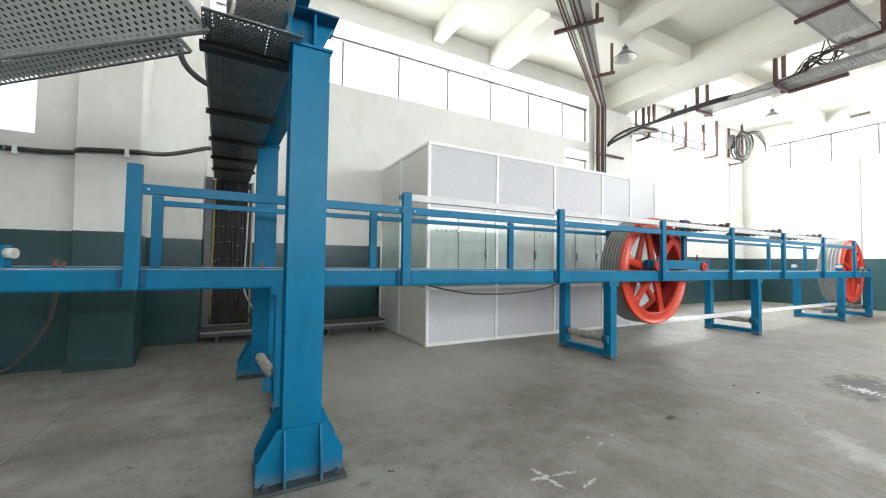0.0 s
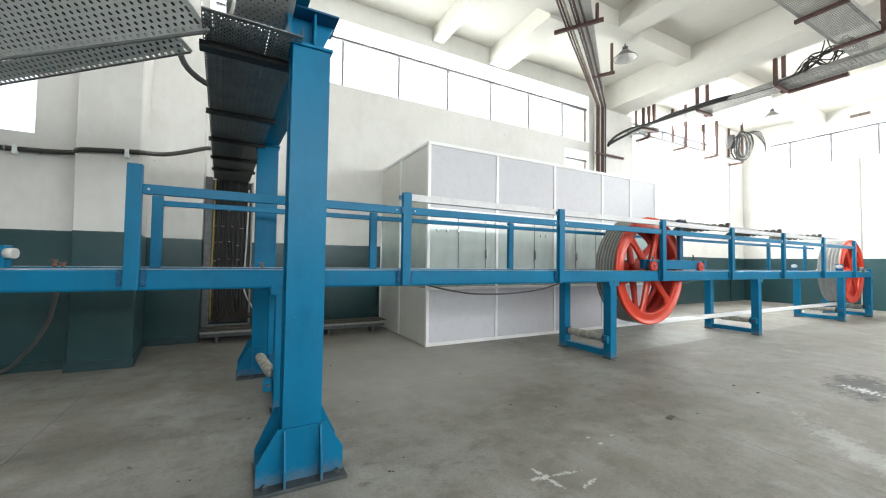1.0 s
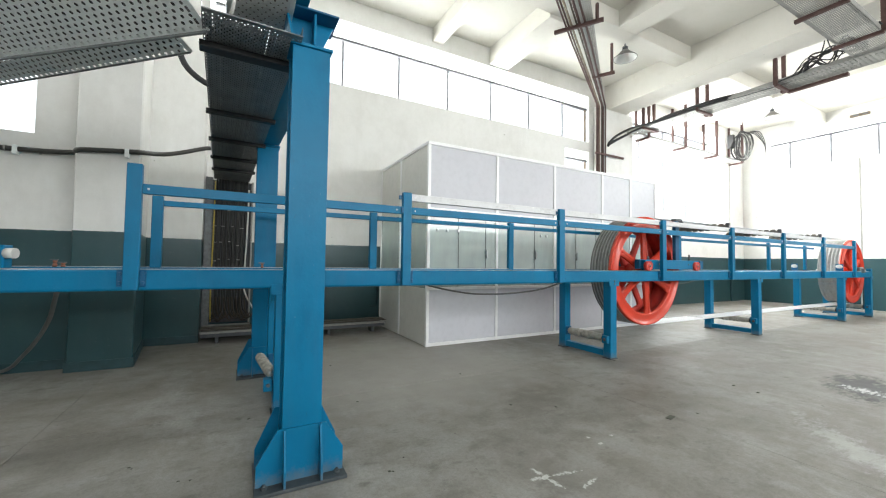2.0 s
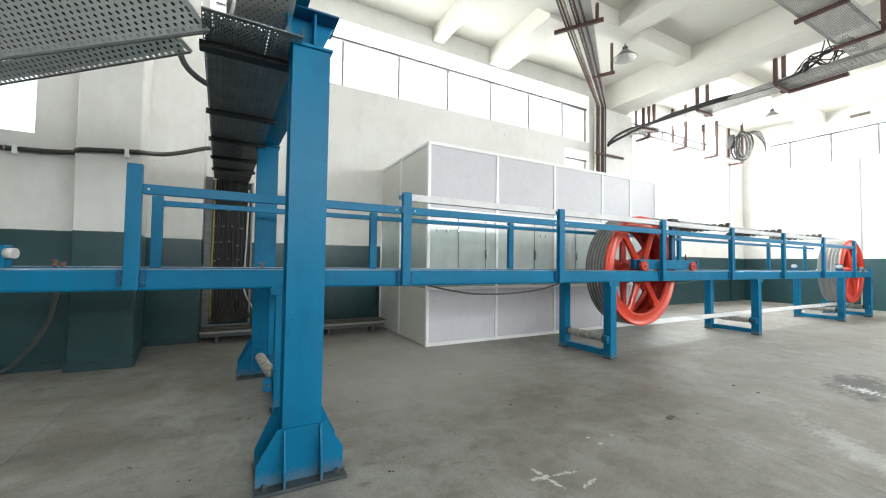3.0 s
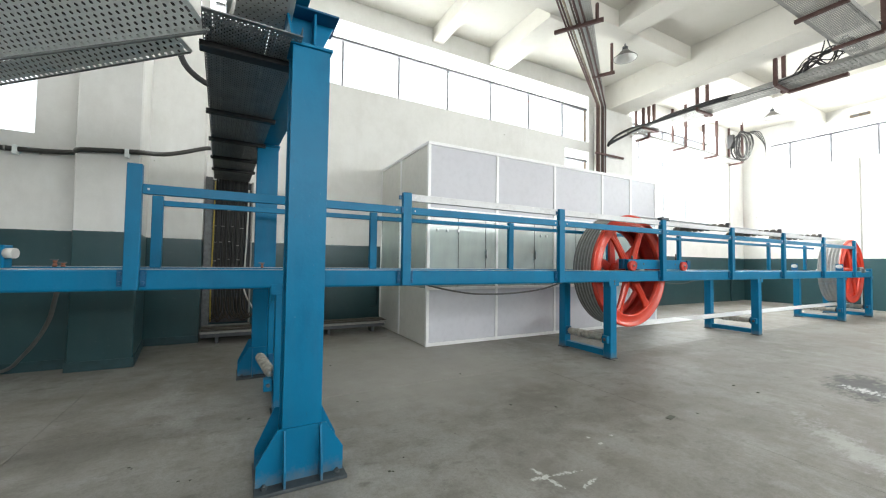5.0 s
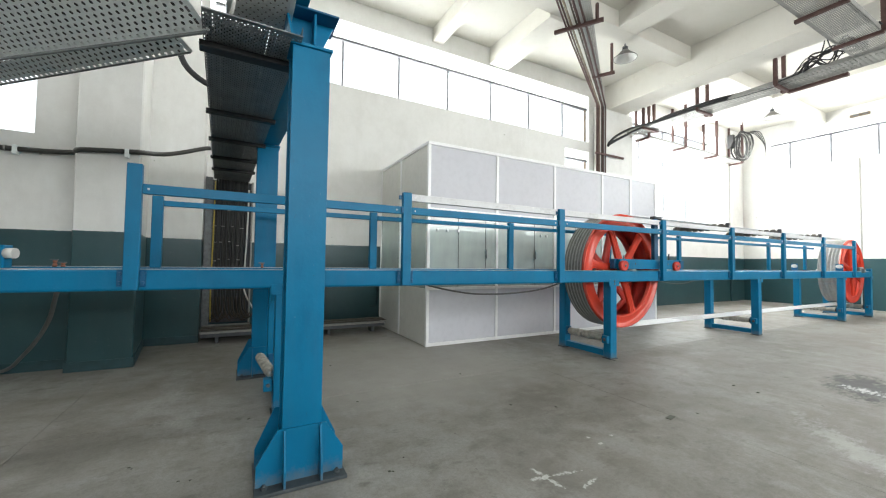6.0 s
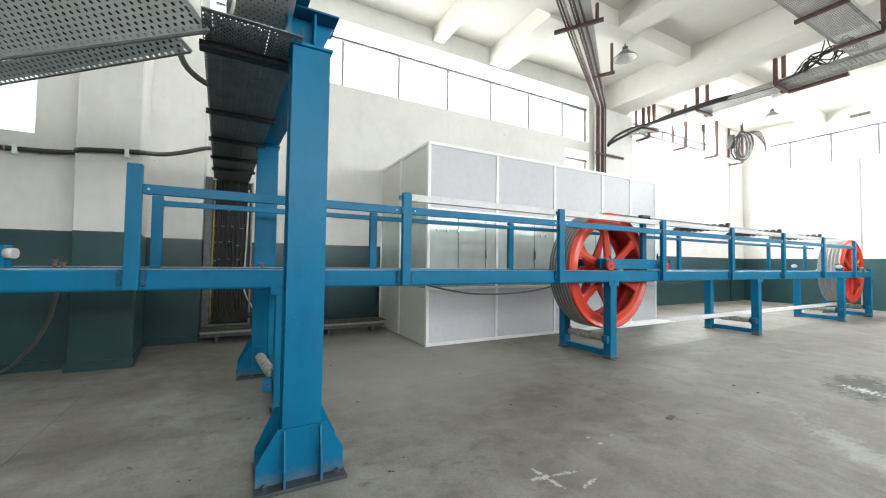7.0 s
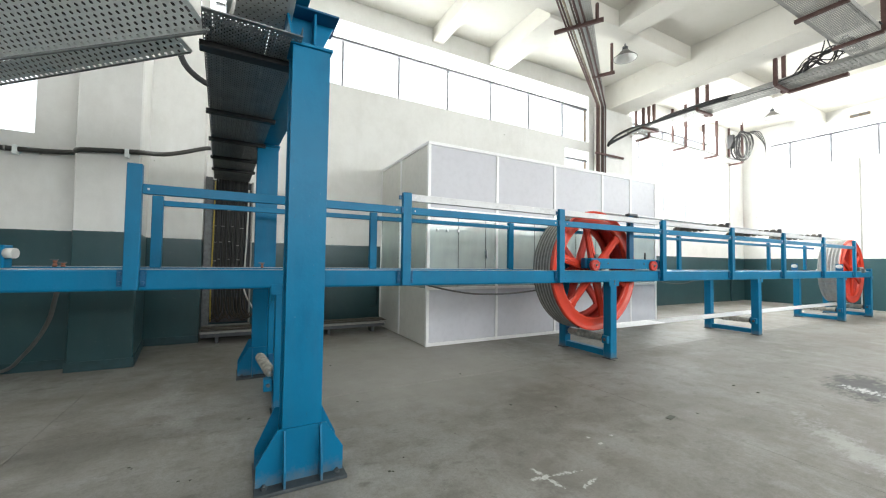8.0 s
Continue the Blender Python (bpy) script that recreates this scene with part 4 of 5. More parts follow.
        part("head_plate", bx(B(), x0 - 0.045, x1 + 0.038, yf - 0.03, yf + 0.20, 2.491, 2.503, 0.002), BLUE_DEEP, col)
    part("top_beam", bar(B(), (0.235, 2.0, 2.57), (0.16, 4.45, 2.57), 0.10, 0.13), BLUE, e)
    part("head_beam", bar(B(), (0.312, 2.315, 2.40), (0.225, 4.19, 2.40), 0.185, 0.16), BLUE, e)


def portal_trays():
    # dark tray above the portal, running back to the wall
    e = thing("overhead_cable_tray", -0.05, 4.2, 2.31, "dark perforated steel cable tray hung in the portal", "cable tray")
    e.rotation_euler = (0, 0, radians(90 + 2.2))
    perforated("tray_sheet", 4.3, 0.45, 0.036, 0.0125, 0.020, 0.006, TRAY, e, flange=0.06)
    part("edge_end", bx(B(), -2.166, -2.136, -0.224, 0.224, -0.004, 0.003, 0.001), TRAY, e)
    # pale strip paints the light that falls on the left flange
    part("lit_flange_strip", bx(B(), 0.15, 2.1, 0.2265, 0.2305, -0.02, 0.075, 0.001), GALV, e, "tray flange in a pale tone for the light on it")
    random.seed(12)
    for x in (-1.83, -0.80, -0.02, 0.72, 1.35):
        hw = 0.040 if x < -1.5 else 0.024
        part("tray_bar", bx(B(), x - hw, x + hw, -0.245, 0.245, -0.035, -0.003, 0.003), BLACK, e)
    for k in range(12):
        y = -0.20 + k * 0.0365
        w = [random.uniform(-0.0025, 0.0025) for _ in range(6)]
        r = random.uniform(0.0176, 0.0190)
        part("cable", tube(B(), smooth_path([(-2.055 + j * 0.829, y + w[j], 0.022) for j in range(6)], 5), r, 8), (OLD_CABLE, BLACK)[k % 2], e)
    # light galvanised trays crossing towards the side bay
    for name, d, p, w, ln, s0, lab in (
            ("wide_cable_tray", Vector((-0.765, 0.644, 0)), Vector((-0.217, 2.255, 0)), 0.64, 3.0, -0.05, "wide galvanised slotted cable tray, leaning"),
            ("narrow_cable_tray", Vector((-0.724, 0.690, 0)), Vector((-0.253, 2.47, 0)), 0.15, 2.6, 0.03, "narrow galvanised slotted tray cover")):
        near = Vector((-d.y, d.x, 0))           # across, towards the working side
        lean = radians(27)
        c = p + d * (s0 + ln / 2) + near * (w / 2 * math.cos(lean)) + Vector((0, 0, w / 2 * math.sin(lean)))
        wide = w > 0.3
        t = thing(name, c.x, c.y, c.z + (2.305 if wide else 2.30), lab, "cable tray")
        t.rotation_euler = (lean, 0, math.atan2(d.y, d.x))
        perforated("tray_sheet", ln, w, 0.047, 0.030, 0.021, 0.0185, GALV, t, flange=0.05 if wide else 0.0)
        part("edge_fold", bx(B(), -ln / 2, ln / 2, -w / 2 - 0.006, -w / 2 + 0.004, -0.020 if wide else -0.006, 0.004, 0.001), TRAY, t)
        for end in (-1, 1):
            part("edge_end", bx(B(), end * ln / 2 - 0.016, end * ln / 2 + 0.014, -w / 2, w / 2, -0.003, 0.003, 0.001), GALV, t)
        # black cables on the sheet; in the narrow tray added to darken its slots
        cr = 0.0268 if wide else 0.014
        for k in range(int((w - 0.03) / (2 * cr))):
            y = -w / 2 + 0.012 + cr + k * 2.02 * cr
            part("cable", tube(B(), [(-ln / 2 + 0.05, y, cr + 0.004), (ln / 2, y, cr + 0.004)], cr, 8), BLACK, t)
    t = thing("cross_cable_tray", 0.055, 2.1, 2.46, "galvanised slotted tray between the portal heads", "cable tray")
    perforated("tray_sheet", 0.30, 0.44, 0.036, 0.030, 0.010, 0.013, GALV, t)
    for end in (-1, 1):
        part("edge_end", bx(B(), end * 0.144 - 0.013, end * 0.144 + 0.013, -0.21, 0.21, -0.003, 0.003, 0.001), GALV, t)
    # unseen cables added above the sheet to dull its bright slots
    for k in range(6):
        y = -0.19 + k * 0.073
        part("cable", tube(B(), [(-0.15, y, 0.033), (0.14, y + 0.01, 0.033)], 0.030, 8), OLD_CABLE, t)
    solid("hanging_cable", tube(B(), smooth_path([(-0.070, 2.08, 2.60), (-0.065, 2.035, 2.52), (-0.058, 2.02, 2.42), (-0.062, 2.025, 2.36), (-0.075, 2.07, 2.325)], 6), 0.008, 8), WHITE_PL, "white cable hanging over the tray edge at the portal", "cable")
    # riser with its bundle of cables
    e = thing("cable_riser", -0.13, 6.45, 0.2, "vertical cable ladder packed with black cables", "cable riser")
    for x in (-0.31, 0.27):
        part("side_rail", bx(B(), x - 0.012, x + 0.012, -0.05, 0.05, 0.0, 2.12, 0.003), MESHY, e)
    # dark sheet added behind the cables so the recess stays dark
    part("recess_dark_sheet", bx(B(), -0.297, 0.257, 0.045, 0.055, 0.02, 2.12, 0.0), GALV_DARK, e)
    part("side_flange", bx(B(), -0.335, -0.245, -0.060, -0.052, 0.0, 2.14, 0.002), DULL, e, "dull galvanised side sheet")
    part("foot_ledge", bx(B(), -0.33, 0.29, -0.10, 0.04, -0.02, -0.004, 0.003), TROUGH_EDGE, e)
    for k in range(7):
        part("rung", bx(B(), -0.298, 0.258, 0.02, 0.04, 0.15 + k * 0.3, 0.17 + k * 0.3), GALV_DARK, e)
    random.seed(5)
    for k in range(21):
        x = -0.190 + k * 0.0195
        r = random.uniform(0.0085, 0.0115)
        y = random.uniform(-0.03, 0.0)
        sw = [random.uniform(-0.006, 0.006) for _ in range(4)]
        low = 0.05 + 0.012 * (k % 7)
        hook = 0.10 if x > -0.02 else -0.07
        pts = smooth_path([(x, y - 0.13, 2.135), (x, y - 0.03, 2.10), (x, y, 2.0), (x + sw[0], y, 1.5), (x + sw[1], y, 1.0), (x + sw[2], y, 0.55), (x + sw[3] * 3, y - 0.01, 0.28), (x + hook * 0.25, y - 0.02, low + 0.07), (x + hook, y - 0.03, low), (x + hook * 1.7, y - 0.02, low + 0.02)], 5)
        part("cable", tube(B(), pts, r, 7), (BLACK, BLACK, OLD_CABLE)[k % 3], e)
    for k in range(9):
        x = -0.22 + k * 0.052
        c = 0.09 + 0.02 * (k % 3)
        pts = smooth_path([(x, -0.055, 0.40), (x + 0.02, -0.058, 0.2), (x + 0.08, -0.06, c - 0.03), (x + 0.14, -0.06, c + 0.05)], 5)
        part("cable", tube(B(), pts, 0.007, 6), DUSTY, e, "dusty brown cable end")
    part("cable", tube(B(), smooth_path([(-0.215, -0.05, 2.09), (-0.222, -0.055, 1.3), (-0.232, -0.055, 0.5), (-0.225, -0.05, 0.05)], 6), 0.010, 8), YELLOW, e, "yellow cable")
    part("cable", tube(B(), smooth_path([(0.225, -0.03, 2.0), (0.21, -0.03, 1.3), (0.19, -0.03, 0.62), (0.22, -0.03, 0.42), (0.33, -0.03, 0.2)], 6), 0.012, 8), WHITE_PL, e, "white conduit")
    for z in (0.62, 0.93, 1.18, 1.42, 1.66, 1.85):
        x = -0.21
        while x < 0.17:
            wd = random.uniform(0.018, 0.05)
            zz = z + random.uniform(-0.03, 0.03)
            part("cable_tie", bx(B(), x, x + wd, -0.046, -0.042, zz, zz + 0.007), WHITE_PL, e)
            x += wd + random.uniform(0.01, 0.11)
    # low trough along the wall foot
    e = thing("floor_trough", 0.85, 6.1, 0, "low white cable trough along the wall foot", "cable trough")
    part("cover", bx(B(), -1.30, 1.30, -0.14, 0.2, 0.185, 0.197, 0.003), TROUGH, e)
    for a, b in ((-1.30, -0.52), (-0.515, 0.33), (0.335, 1.30)):
        part("front", bx(B(), a, b, -0.15, -0.125, 0.146, 0.175, 0.003), TROUGH_EDGE, e, "scuffed white front channel")
    part("cover_board", bx(B(), -1.27, 1.28, -0.02, 0.09, 0.198, 0.210, 0.003), TROUGH, e)
    part("tray", bx(B(), -1.29, 1.29, -0.10, 0.2, 0.09, 0.139, 0.004), GALV_DARK, e)
    for x in (-1.1, -0.4, 0.4, 1.1):
        part("support", bx(B(), x - 0.02, x + 0.02, -0.05, 0.12, 0.0, 0.089), GALV_DARK, e)


def cabin():
    X0, X1, Y0, Y1, T = 2.245, 7.34, 4.65, 6.60, 2.825
    e = thing("control_cabin", X0, Y0, 0, "pale grey aluminium partition cabin with greenish glazing", "cabin")
    o = Vector((X0, Y0, 0))

    def p(name, x0, x1, y0, y1, z0, z1, mat, bev=0.003, label=""):
        bm = bx(B(), x0, x1, y0, y1, z0, z1, bev)
        bmesh.ops.translate(bm, verts=bm.verts, vec=-o)
        return part(name, bm, mat, e, label)
    cols = (X0, 3.42, 4.60, 5.76, 6.55, X1)
    h = 0.022
    for i, x in enumerate(cols):
        xa, xb = (x, x + 2 * h) if i == 0 else (x - 2 * h, x) if i == 5 else (x - h, x + h)
        p("mullion", xa, xb, Y0 - 0.004, Y0 + 0.045, 0.0, T - 0.045, ALU)
    p("top_rail", X0, X1, Y0 - 0.006, Y0 + 0.045, T - 0.044, T, ALU)
    p("transom", X0 + 0.045, X1 - 0.045, Y0 - 0.002, Y0 + 0.04, 1.855, 1.905, ALU)
    p("sill_rail", X0 + 0.045, X1 - 0.045, Y0 - 0.002, Y0 + 0.04, 0.765, 0.805, ALU)
    p("bottom_rail", X0 + 0.045, X1 - 0.045, Y0 - 0.002, Y0 + 0.04, 0.0, 0.045, ALU)
    for a, b in zip(cols, cols[1:]):
        a2, b2 = a + h + 0.02, b - h - 0.02
        p("panel", a2 - 0.018, b2 + 0.018, Y0 + 0.012, Y0 + 0.024, 1.906, T - 0.045, PANEL, 0.0)
        p("panel", a2 - 0.018, b2 + 0.018, Y0 + 0.012, Y0 + 0.024, 0.046, 0.764, PANEL, 0.0)
    glazed = (2.29, 2.75, 3.22, 3.40), (3.44, 4.17, 4.58), (4.62, 5.10, 5.60, 5.74), (5.78, 6.53), (6.57, 7.29)
    for row in glazed:
        for a, b in zip(row, row[1:]):
            g = p("glass", a + 0.004, b - 0.004, Y0 + 0.014, Y0 + 0.022, 0.806, 1.854, GREEN_PANE, 0.0, "greenish clear glass pane")
            g.visible_shadow = False
        for x in row[1:-1]:
            p("seal", x - 0.004, x + 0.004, Y0 + 0.010, Y0 + 0.026, 0.806, 1.854, GALV_DARK, 0.0)
    for x, z in ((2.41, 1.60), (2.56, 1.60), (2.74, 1.60), (4.30, 1.60), (4.42, 1.60), (2.47, 0.85), (2.52, 0.85), (4.32, 0.85), (5.6, 0.85)):
        p("clip", x - 0.018, x + 0.018, Y0 - 0.008, Y0 + 0.013, z - 0.018, z + 0.018, STEEL, 0.003)
    for x in (3.225, 4.175, 5.105, 5.605):
        p("handle", x - 0.012, x + 0.012, Y0 - 0.03, Y0 + 0.009, 1.22, 1.34, STEEL, 0.004)
    # side
    ys = (Y0 + 0.046, 5.66, Y1)
    for i, y in enumerate(ys[1:]):
        p("side_mullion", X0 - 0.003, X0 + 0.045, y - 0.022, y + (0.022 if i == 0 else 0.0), 0.0, T - 0.045, ALU)
    p("side_top_rail", X0 - 0.004, X0 + 0.045, Y0 + 0.046, Y1, T - 0.044, T, ALU)
    for a, b in zip(ys, ys[1:]):
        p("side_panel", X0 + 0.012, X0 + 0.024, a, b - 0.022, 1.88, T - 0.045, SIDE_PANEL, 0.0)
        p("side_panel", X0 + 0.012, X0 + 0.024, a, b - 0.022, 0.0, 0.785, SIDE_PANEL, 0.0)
        g = p("side_glass", X0 + 0.014, X0 + 0.022, a, b - 0.022, 0.786, 1.879, GREEN_PANE, 0.0, "greenish clear glass pane")
        g.visible_shadow = False
    p("far_side", X1 - 0.03, X1 - 0.012, Y0 + 0.046, Y1, 0.0, T - 0.045, PANEL, 0.0)


def hung_trays():
    """Perforated trays on red oxide hangers under the roof."""
    def hanger(e, o, x, y, z, top, across, arm):
        v = Vector
        rod = B()
        bx(rod, x - 0.03, x + 0.03, y - 0.03, y + 0.03, z - 0.03, top, 0.003)
        bmesh.ops.translate(rod, verts=rod.verts, vec=-o)
        part("hanger", rod, RUST, e)
        bm = bar(B(), v((x, y, z - 0.03)) - o, v((x, y, z - 0.03)) + v(across) * arm - o, 0.05, 0.05)
        part("arm", bm, RUST, e)
    o = Vector((9.27, 2.0, 4.68))
    e = thing("roof_cable_tray", *o, "galvanised perforated tray on red oxide hangers beside the beam", "cable tray", "roof trays")
    t = perforated("tray_sheet", 9.0, 0.52, 0.06, 0.026, 0.034, 0.011, MESHY, e, stagger=False, flange=0.07)
    t.rotation_euler = (0, 0, radians(90))
    for y in (6.0, 4.71, 3.30, 0.5, -1.5):
        hanger(e, o, 8.97, y, 4.675, 5.16, (1, 0, 0), 0.6)
        hanger(e, o, 9.50, y + 0.06, 4.675, SLAB, (-1, 0, 0), 0.1)
    angle = bx(B(), 9.47, 9.56, 2.45, 3.30, 4.60, 4.655, 0.003)
    bmesh.ops.translate(angle, verts=angle.verts, vec=-o)
    part("edge_angle", angle, RUST, e)
    for k in range(2):
        x, z = 8.985 - 0.035 * (k % 2), 4.70 + 0.045 * k
        bm = tube(B(), [q - o for q in smooth_path([(8.22, 6.47, 4.18 + 0.03 * k), (8.36, 6.36, 4.42), (8.62, 6.1, 4.60), (8.88, 5.8, 4.68), (x, 5.3, z), (x, 4.4, z), (9.12, 3.6, z), (9.2, 1.5, 4.72), (9.25, -2.0, 4.72)], 6)], 0.030, 8)
        part("cable", bm, BLACK, e)
    o = Vector((7.3, 2.03, 4.70))
    e = thing("roof_cable_tray", *o, "wide galvanised mesh tray crossing under the beams", "cable tray", "roof trays")
    perforated("tray_sheet", 4.4, 0.50, 0.05, 0.022, 0.031, 0.011, MESHY, e, stagger=False, flange=0.07)
    for x in (5.4, 6.93, 8.31):
        hanger(e, o, x, 1.76, 4.695, SLAB if x < 8.2 else 5.16, (0, 1, 0), 0.56)
    part("cable", tube(B(), smooth_path([(-2.1, -0.18, 0.04), (0.5, -0.2, 0.05), (1.4, -0.22, 0.06), (2.0, -0.1, 0.03), (2.2, 0.5, 0.0)], 6), 0.02, 8), BLACK, e)
    part("cable", tube(B(), smooth_path([(0.9, -0.24, 0.08), (1.3, -0.28, 0.04), (1.6, -0.2, 0.05), (1.95, 0.2, 0.02), (2.1, 0.6, 0.0)], 6), 0.015, 8), BLACK, e)
    o = Vector((11.7, 6.40, 4.58))
    e = thing("roof_cable_tray", *o, "pale cable tray along the window wall on L hangers", "cable tray", "roof trays")
    perforated("tray_sheet", 5.2, 0.34, 0.06, 0.03, 0.020, 0.008, MESHY, e, stagger=False, flange=0.05)
    for x in (9.5, 11.2, 12.86, 14.4):
        hanger(e, o, x, 6.20, 4.575, SLAB, (0, 1, 0), 0.38)
        rod = bx(B(), x - 0.03, x + 0.03, 6.55, 6.60, 4.60, SLAB, 0.003)
        bmesh.ops.translate(rod, verts=rod.verts, vec=-o)
        part("hanger", rod, RUST, e)
    e = thing("cable_tangle", 9.0, 2.50, 4.80, "tangle of loose black cables where the trays cross", "cables")
    random.seed(31)
    for k in range(9):
        u = [random.uniform(-0.12, 0.12) for _ in range(8)]
        pts = smooth_path([(0.0 + u[0], 0.55 + u[1] * 2, -0.10), (-0.05 + u[2], 0.28, 0.05 + u[3]), (u[4], 0.05, 0.02 + u[5] * 1.3), (u[6], -0.16, 0.18 + u[7]), (0.05, -0.40, 0.0 + u[0])], 6)
        part("cable", tube(B(), pts, random.uniform(0.009, 0.017), 6), BLACK, e)
    part("cable", tube(B(), smooth_path([(0, 0.2, 0.0), (0, 0.12, 0.30), (0.02, 0.10, 0.45), (0.02, 0.05, 0.25), (0, -0.05, 0.0)], 6), 0.010, 6), BLACK, e)
    e = thing("junction_box", EX - 0.092, 3.76, 5.52, "tan slotted fixture high on the end wall", "fixture")
    part("plate", bx(B(), 0.03, 0.09, -0.20, 0.20, -0.055, 0.015, 0.008), JAMB, e)
    for y in (-0.11, 0.07):
        part("slot", bx(B(), 0.012, 0.0295, y - 0.06, y + 0.06, -0.040, -0.005, 0.004), DULL, e)
    # loose ends
    for k in range(3):
        pts = smooth_path([(8.2 + k * 0.02, 6.46, 4.20 + 0.05 * k), (8.5, 6.3, 4.40), (8.95, 6.05, 4.66), (9.1 + k * 0.05, 5.6, 4.73)], 6)
        solid("loose_cable", tube(B(), pts, 0.030 if k < 2 else 0.012, 8), BLACK, "black cable rising from the wall conduits to the tray", "cable", "", "loose cables")
    e = thing("cable_coil", 14.1, 6.05, 5.0, "hanging coil of spare black cable", "cable coil")
    random.seed(8)
    for k in range(17):
        r1, r2 = random.uniform(0.10, 0.30), random.uniform(0.34, 0.50)
        dx, tz = random.uniform(-0.08, 0.08), random.uniform(-0.25, 0.25)
        pts = [(dx + tz * 0.3 * math.cos(a), r1 * math.cos(a) + tz * 0.2 * math.sin(a), r2 * math.sin(a)) for a in [i * math.tau / 24 for i in range(25)]]
        part("loop", tube(B(), pts, 0.012, 6), (BLACK, BLACK, GREY_CABLE, BLACK, MESHY)[k % 5], e)
    for k in range(4):
        part("loose_end", tube(B(), smooth_path([(0, -0.1 - 0.05 * k, 0.42), (0.1, -0.28 - 0.05 * k, 0.33), (0.15, -0.42 - 0.04 * k, 0.12 - 0.07 * k), (0.2, -0.52, -0.05 - 0.12 * k)], 5), 0.010, 6), BLACK, e)
    part("tied_bundle", bx(B(), -0.10, 0.02, 0.22, 0.40, 0.0, 0.45, 0.02), BLACK, e)
    part("hook", tube(B(), [(0, 0, 0.40), (0, 0, SLAB - 5.0)], 0.012, 6), RUST, e)


def conduits():
    e = thing("conduit_bundle", 7.9, 6.45, 0, "rust-brown conduits down the wall column and across the roof", "conduits")
    o = Vector(e.location)
    random.seed(3)
    for k in range(8):
        x = 7.79 + k * 0.046
        r = random.uniform(0.014, 0.024)
        z0 = random.uniform(2.95, 3.2)
        a = Vector((4.08 + 0.034 * k, 4.16 - 0.03 * k, 5.25))
        dd = Vector((0.845, 0.535, -0.03))
        pts = [Vector((x, 6.46, z0)), Vector((x, 6.46, 4.6)), Vector((x, 6.455, 5.02)), Vector((x - 0.1, 6.38, 5.14)), a + dd * 1.4, a, a - dd * 2.0]
        bm = tube(B(), [q - o for q in pts], r, 8)
        part("conduit", bm, (RUST, RUST, JAMB, WHITE_PL, DUSTY, RUST, MESHY, RUST)[k], e)
    for c, s in (((4.95, 4.48, 5.19), 0.40), ((6.67, 5.36, 5.17), 0.22)):
        v = Vector(c)
        side = Vector((0.535, -0.845, 0)) * s
        part("support_bar", bar(B(), v - side - o, v + side - o, 0.045, 0.06), RUST, e)
        part("support_hanger", bar(B(), v + side * 0.75 - o, v + side * 0.75 + Vector((0, 0, (5.49 if c[1] < 4.6 else SLAB) - c[2])) - o, 0.04, 0.04, (1, 0, 0)), RUST, e)
    part("support_bar", bx(B(), -0.2, 0.85, -0.05, -0.01, 3.90, 3.95, 0.003), RUST, e)
    # slotted strip tray beside the conduits
    a, b = Vector((4.54, 3.98, 5.25)), Vector((8.02, 6.50, 5.24))
    t = thing("strip_cable_tray", *((a + b) / 2), "narrow pale slotted tray running diagonally to the wall column", "cable tray")
    t.rotation_euler = (0, 0, math.atan2(b.y - a.y, b.x - a.x))
    perforated("tray_sheet", (b - a).length, 0.14, 0.05, 0.028, 0.025, 0.013, MESHY, t, stagger=True, flange=0.03)
    solid("foot_pipe", tube(B(), smooth_path([(2.20, 6.605, 0.72), (2.203, 6.605, 0.45), (2.195, 6.603, 0.365), (2.15, 6.60, 0.345), (2.08, 6.60, 0.34)], 6), 0.013, 8), SKIRT, "short teal painted pipe bending out of the dado", "pipe")
    # pipe on the end wall
    solid("wall_pipe", tube(B(), [(EX - 0.02, 3.81, 0.02), (EX - 0.02, 3.81, 4.28)], 0.016, 10), WHITE_PL, "white pipe up the end wall", "pipe")


def lamps():
    for x, y, z, top in ((6.54, 4.75, 5.19, 5.489), (12.6, 4.72, 5.19, 5.489)):
        e = thing("pendant_lamp", x, y, z, "grey enamel cone lamp hanging under the beam, unlit", "lamp", "roof lamps")
        part("shade", lathe(B(), [(0.0, 0.215), (0.012, 0.218), (0.10, 0.12), (0.17, 0.055), (0.17, 0.05), (0.095, 0.112), (0.008, 0.205)], 36, "Z"), ENAMEL, e)
        part("shade_lining", lathe(B(), [(0.006, 0.207), (0.092, 0.110), (0.165, 0.048), (0.165, 0.0)], 36, "Z", False), SHADE_IN, e, "white enamel inside")
        part("gland", tube(B(), [(0, 0, 0.171), (0, 0, 0.23)], 0.05, 14), GALV_DARK, e)
        part("stem", tube(B(), [(0, 0, 0.23), (0, 0, top - z)], 0.012, 8), GALV_DARK, e)


